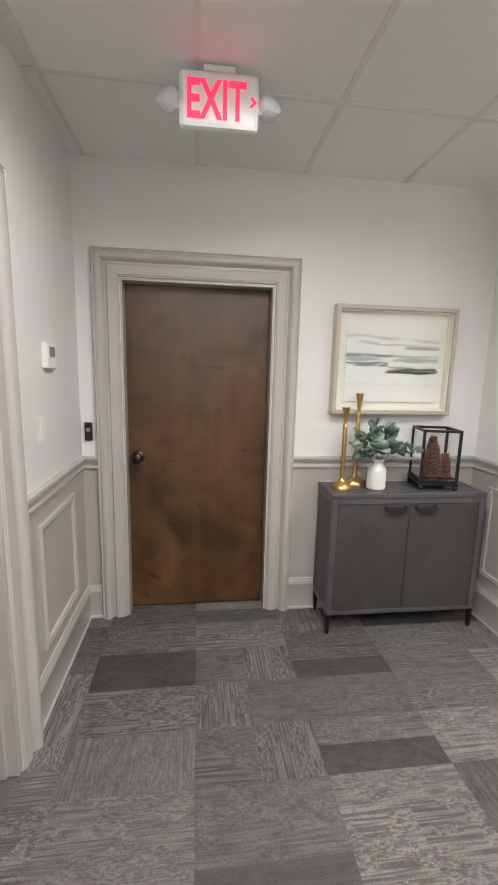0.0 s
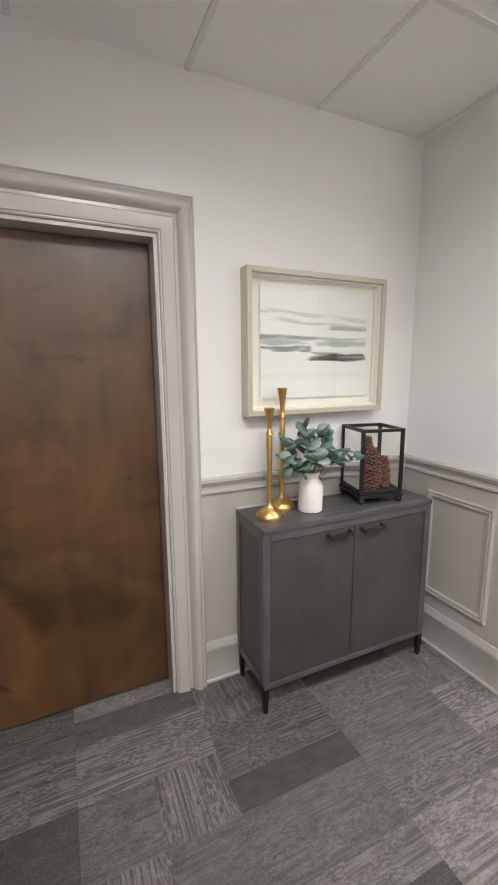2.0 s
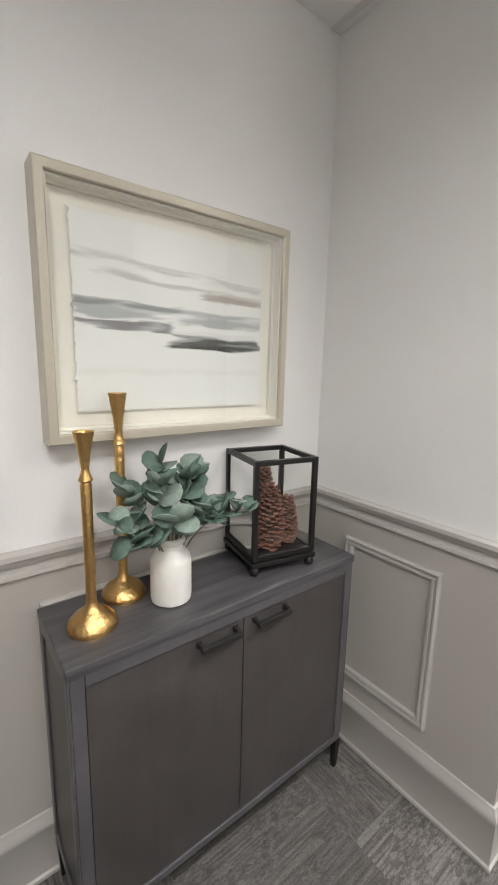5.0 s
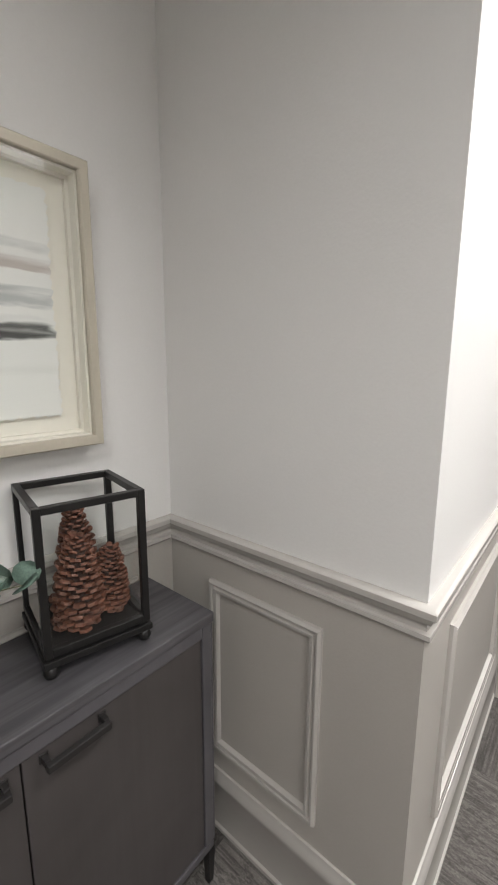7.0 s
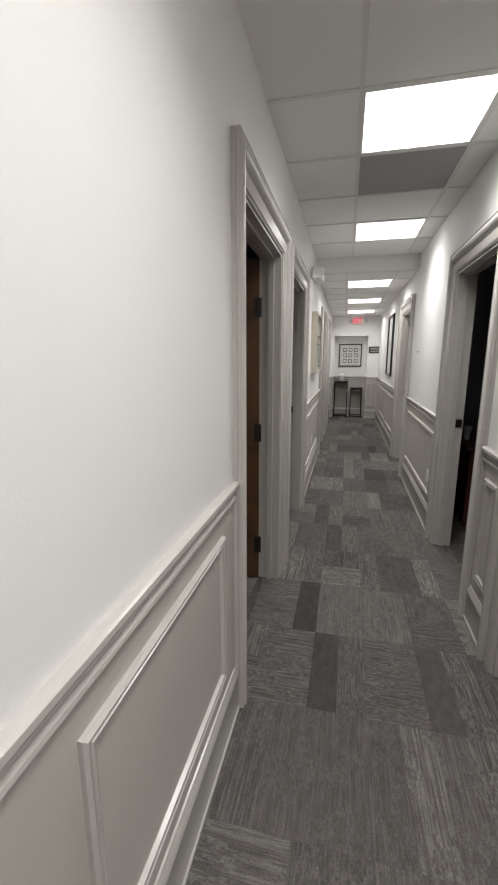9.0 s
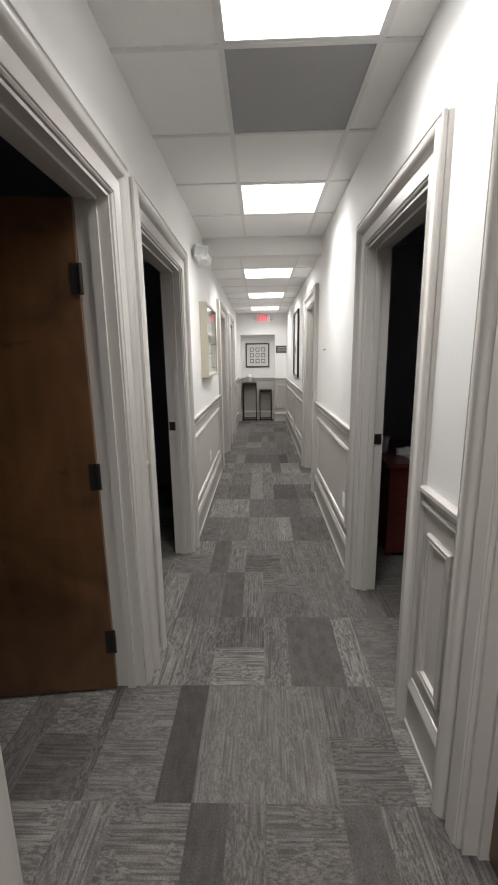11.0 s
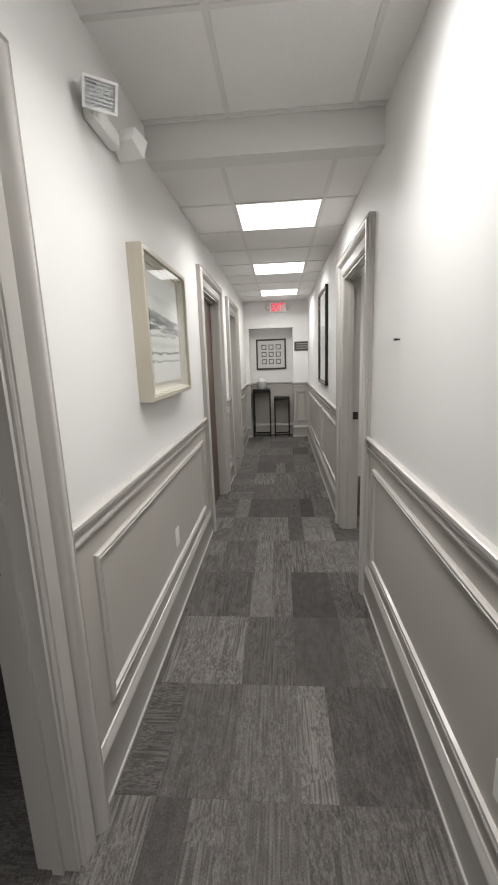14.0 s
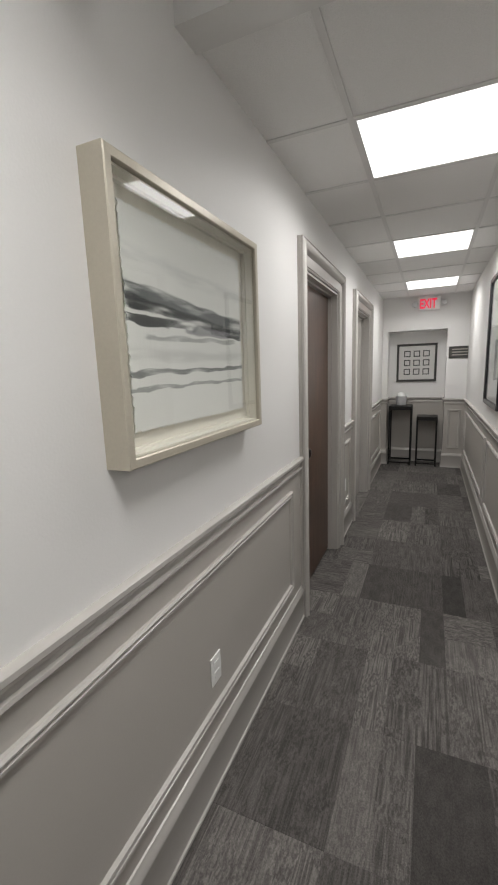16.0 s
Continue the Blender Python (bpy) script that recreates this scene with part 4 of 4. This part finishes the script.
pine_cone(-0.026, -0.034, 0.215, 0.050, 1)
pine_cone(0.052, -0.012, 0.16, 0.042, 2)
pine_cone(0.006, 0.048, 0.255, 0.047, 3)

# ---- alcove tables ----


def stand(x, y, w, h, label):
    e = base("plant_stand", pose(x, y, 0), label, "side table", "dark metal side tables in the alcove")
    Build().box(-w / 2, -w / 2, h - 0.06, w / 2, w / 2, h).done("top", black_metal, e, 0.003)
    t = 0.022
    for sx in (-1, 1):
        for sy in (-1, 1):
            Build().box(sx * (w / 2 - t / 2) - t / 2, sy * (w / 2 - t / 2) - t / 2, 0, sx * (w / 2 - t / 2) + t / 2, sy * (w / 2 - t / 2) + t / 2, h - 0.05).done("leg", black_metal, e)
    b = Build()
    for s in (-1, 1):
        b.box(-w / 2 + t, s * (w / 2 - t / 2) - t / 2, 0.03, w / 2 - t, s * (w / 2 - t / 2) + t / 2, 0.052)
        b.box(s * (w / 2 - t / 2) - t / 2, -w / 2 + t, 0.03, s * (w / 2 - t / 2) + t / 2, w / 2 - t, 0.052)
    b.done("stretcher", black_metal, e)
    return e


stand(END_X + 0.13, 1.41, 0.34, 0.94, "tall dark square side table in the alcove")
stand(END_X + 0.12, 1.02, 0.30, 0.78, "low dark square side table in the alcove")
e = base("candle_pot", pose(END_X + 0.13, 1.41, 0.94), "grey pot with a white top on the table", "pot")
Build().lathe([(0.06, 0), (0.075, 0.01), (0.085, 0.12), (0.08, 0.145), (0.07, 0.145), (0.06, 0.03), (0.004, 0.03)], 24).done("pot", grille_grey, e, smooth=True)
Build().lathe([(0.068, 0.10), (0.066, 0.16), (0.05, 0.19), (0.02, 0.205), (0.003, 0.207)], 20, wave=0.05).done("filling", plastic_white, e, smooth=True)

# ---- desk in the dark office ----
e = base("desk", pose(5.9, -0.15, 0), "dark red cherry wood office desk", "desk")
Build().box(-0.42, -1.1, 0.725, 0.5, 0.36, 0.755).done("top", cherry, e, 0.004)
Build().box(-0.38, -1.05, 0.03, -0.355, 0.32, 0.725).box(-0.355, 0.295, 0.03, 0.45, 0.32, 0.725).box(-0.355, -1.05, 0.03, 0.45, -1.025, 0.725).done("panel", cherry, e)
for x in (-0.36, 0.42):
    for y in (-1.03, 0.3):
        Build().lathe([(0.02, 0), (0.028, 0.01), (0.028, 0.025), (0.02, 0.031)], 14, 0, pose(x, y, 0)).done("foot", cherry, e)
tagged(Build().box(-0.14, -0.11, 0, 0.14, 0.11, 0.006).done("paper", paper_white, at=pose(5.68, -0.10, 0.757, 0, 0, 12)), "white sheet of paper on the desk", "paper")
cup = Build().lathe([(0.024, 0), (0.027, 0.004), (0.04, 0.13), (0.037, 0.13), (0.025, 0.01), (0.003, 0.01)], 20)
tagged(cup.done("cup", paper_white, smooth=True, at=pose(5.86, 0.12, 0.757)), "white paper cup on the desk", "cup")
b = Build()
for k in range(3):
    b.lathe([(0.02, 0), (0.024, 0.006), (0.024, 0.05), (0.02, 0.055), (0.004, 0.056)], 12, 0, pose(0.05 * k, 0.012 * k, 0))
tagged(b.done("desk_tray", paper_white, smooth=True, at=pose(5.76, 0.03, 0.757, 0, 0, -75)), "row of small white pots on the desk", "desk tray")

# ---- chair in the lit office ----
e = base("office_chair", pose(9.15, -0.2, 0, 0, 0, 70), "black office chair on a five-star base in an office", "office chair")
b = Build()
for k in range(5):
    b.box(0.02, -0.02, 0.05, 0.30, 0.02, 0.085, 0, pose(0, 0, 0, 0, 0, 72 * k))
    b.lathe([(0.012, -0.02), (0.028, -0.018), (0.028, 0.018), (0.012, 0.02)], 14, 0, pose(0, 0, 0, 0, 0, 72 * k) @ pose(0.28, 0, 0.028, 90, 0, 0))
b.lathe([(0.03, 0.05), (0.03, 0.2), (0.02, 0.21), (0.02, 0.42)], 16)
b.done("base", plastic_black, e)
Build().box(-0.24, -0.24, 0.42, 0.24, 0.24, 0.50).done("seat", ink_dark, e, 0.03)
Build().box(-0.22, 0.22, 0.58, 0.22, 0.29, 1.05, 0, pose(0, 0, 0, -6, 0, 0)).box(-0.03, 0.25, 0.44, 0.03, 0.27, 0.62).done("backrest", ink_dark, e, 0.03)
for s in (-1, 1):
    Build().box(s * 0.26 - 0.02, -0.14, 0.66, s * 0.26 + 0.02, 0.14, 0.69).box(s * 0.26 - 0.012, -0.03, 0.46, s * 0.26 + 0.012, 0.03, 0.66).done("armrest", plastic_black, e, 0.006)

copy_thing(e, pose(5.95, 2.93, 0, 0, 0, 20))["group"] = "office chairs"
e["group"] = "office chairs"

# ---- carpet ----
structure(Build().box(LEFT_X - 0.2, BACK_Y - 0.2, -0.06, STUB_X, DOOR_Y + 0.2, -0.006).box(STUB_X, HALL_R - 0.14, -0.06, END_X + 0.5, HALL_L + 0.14, -0.006).done("floor_base", under_grey), "dark backing under the carpet tiles", "floor")

# strips of loop-pile tile: columns 0.528 long, widths in steps of 0.132; a few plain dark ones where they lie
STEP, WIDE, X_LINE = 0.528, 0.132, 0.52
KNOWN_DARK = [(-2, 9, 2), (0, 9, 1), (0, 5, 1), (1, 12, 1), (-1, 13, 1), (-1, 1, 2), (5, 4, 1), (5, 0, 1), (6, 5, 1), (7, 0, 2), (8, 4, 1), (9, 5, 1), (11, 0, 2), (12, 0, 2), (15, 4, 1), (15, 0, 1), (14, 1, 1), (18, 3, 2)]
tile_meshes = {}


def strip_mesh(kind, length, width):
    key = (kind, round(length, 3), round(width, 3))
    if key not in tile_meshes:
        g = 0.0003
        a, c = length / 2 - g, width / 2 - g
        vs = [(-a, -c, -0.006), (a, -c, -0.006), (a, c, -0.006), (-a, c, -0.006), (-a, -c, -0.0006), (a, -c, -0.0006), (a, c, -0.0006), (-a, c, -0.0006),
              (-a + 0.001, -c + 0.001, 0), (a - 0.001, -c + 0.001, 0), (a - 0.001, c - 0.001, 0), (-a + 0.001, c - 0.001, 0)]
        fs = [(0, 1, 5, 4), (1, 2, 6, 5), (2, 3, 7, 6), (3, 0, 4, 7), (4, 5, 9, 8), (5, 6, 10, 9), (6, 7, 11, 10), (7, 4, 8, 11), (8, 9, 10, 11)]
        me = bpy.data.meshes.new("carpet_tile")
        me.from_pydata(vs, [], fs)
        me.materials.append(carpets[kind])
        tile_meshes[key] = me
    return tile_meshes[key]


floor = bpy.data.objects["floor_base"]
floor.name = "floor"
rnd = random.Random(7)


def lay(x0, x1, y0, y1, kind, turned, on):
    if x1 - x0 < 0.01 or y1 - y0 < 0.01:
        return
    if turned:
        ob = new("carpet_tile", strip_mesh(kind, y1 - y0, x1 - x0))
    else:
        ob = new("carpet_tile", strip_mesh(kind, x1 - x0, y1 - y0))
    ob.parent = on
    ob.matrix_basis = pose((x0 + x1) / 2, (y0 + y1) / 2, 0, 0, 0, 90 if turned else 0)


def field(k0, k1, ylo, yhi, xlo, xhi, Y_LINE, on=floor):
    for k in range(k0, k1):
        xa, xb = max(xlo, X_LINE + k * STEP), min(xhi, X_LINE + (k + 1) * STEP)
        if xb - xa < 0.02:
            continue
        j = math.floor((ylo - Y_LINE) / WIDE)
        while Y_LINE + j * WIDE < yhi - 0.01:
            known = [n for kk, jj, n in KNOWN_DARK if kk == k and jj == j]
            free = 4
            for kk, jj, n in KNOWN_DARK:
                if kk == k and jj > j:
                    free = min(free, jj - j)
            n = known[0] if known else min(free, rnd.choice((1, 2, 2, 2, 4)))
            ya, yb = max(ylo, Y_LINE + j * WIDE), min(yhi, Y_LINE + (j + n) * WIDE)
            kind = "dark" if known else rnd.choice(("deep", "deep", "mid", "mid", "mid", "light", "light"))
            if not known and n == 2 and rnd.random() < 0.35:
                xm = (xa + xb) / 2
                lay(xa, xm, ya, yb, kind, rnd.random() < 0.6, on)
                lay(xm, xb, ya, yb, rnd.choice(("deep", "mid", "light")), rnd.random() < 0.4, on)
            else:
                lay(xa, xb, ya, yb, kind, (not known) and n >= 2 and rnd.random() < 0.22, on)
            j += n


field(-4, 3, BACK_Y, DOOR_Y + 0.17, LEFT_X, STUB_X, 0.67)
field(2, 25, HALL_R - 0.13, HALL_L + 0.13, STUB_X, END_X + NICHE[3], 0.73)
for name, x0, x1, ylo, yhi in (("office_a", 2.1, 4.4, HALL_L + 0.13, 4.6), ("office_b", 4.55, 7.4, HALL_L + 0.13, 4.6),
                               ("office_c", 3.75, 6.9, -2.6, HALL_R - 0.13), ("office_d", 7.0, 9.8, -2.6, HALL_R - 0.13)):
    field(math.floor((x0 - X_LINE) / STEP), math.ceil((x1 - X_LINE) / STEP), ylo, yhi, x0, x1, 0.73, bpy.data.objects["floor_" + name])
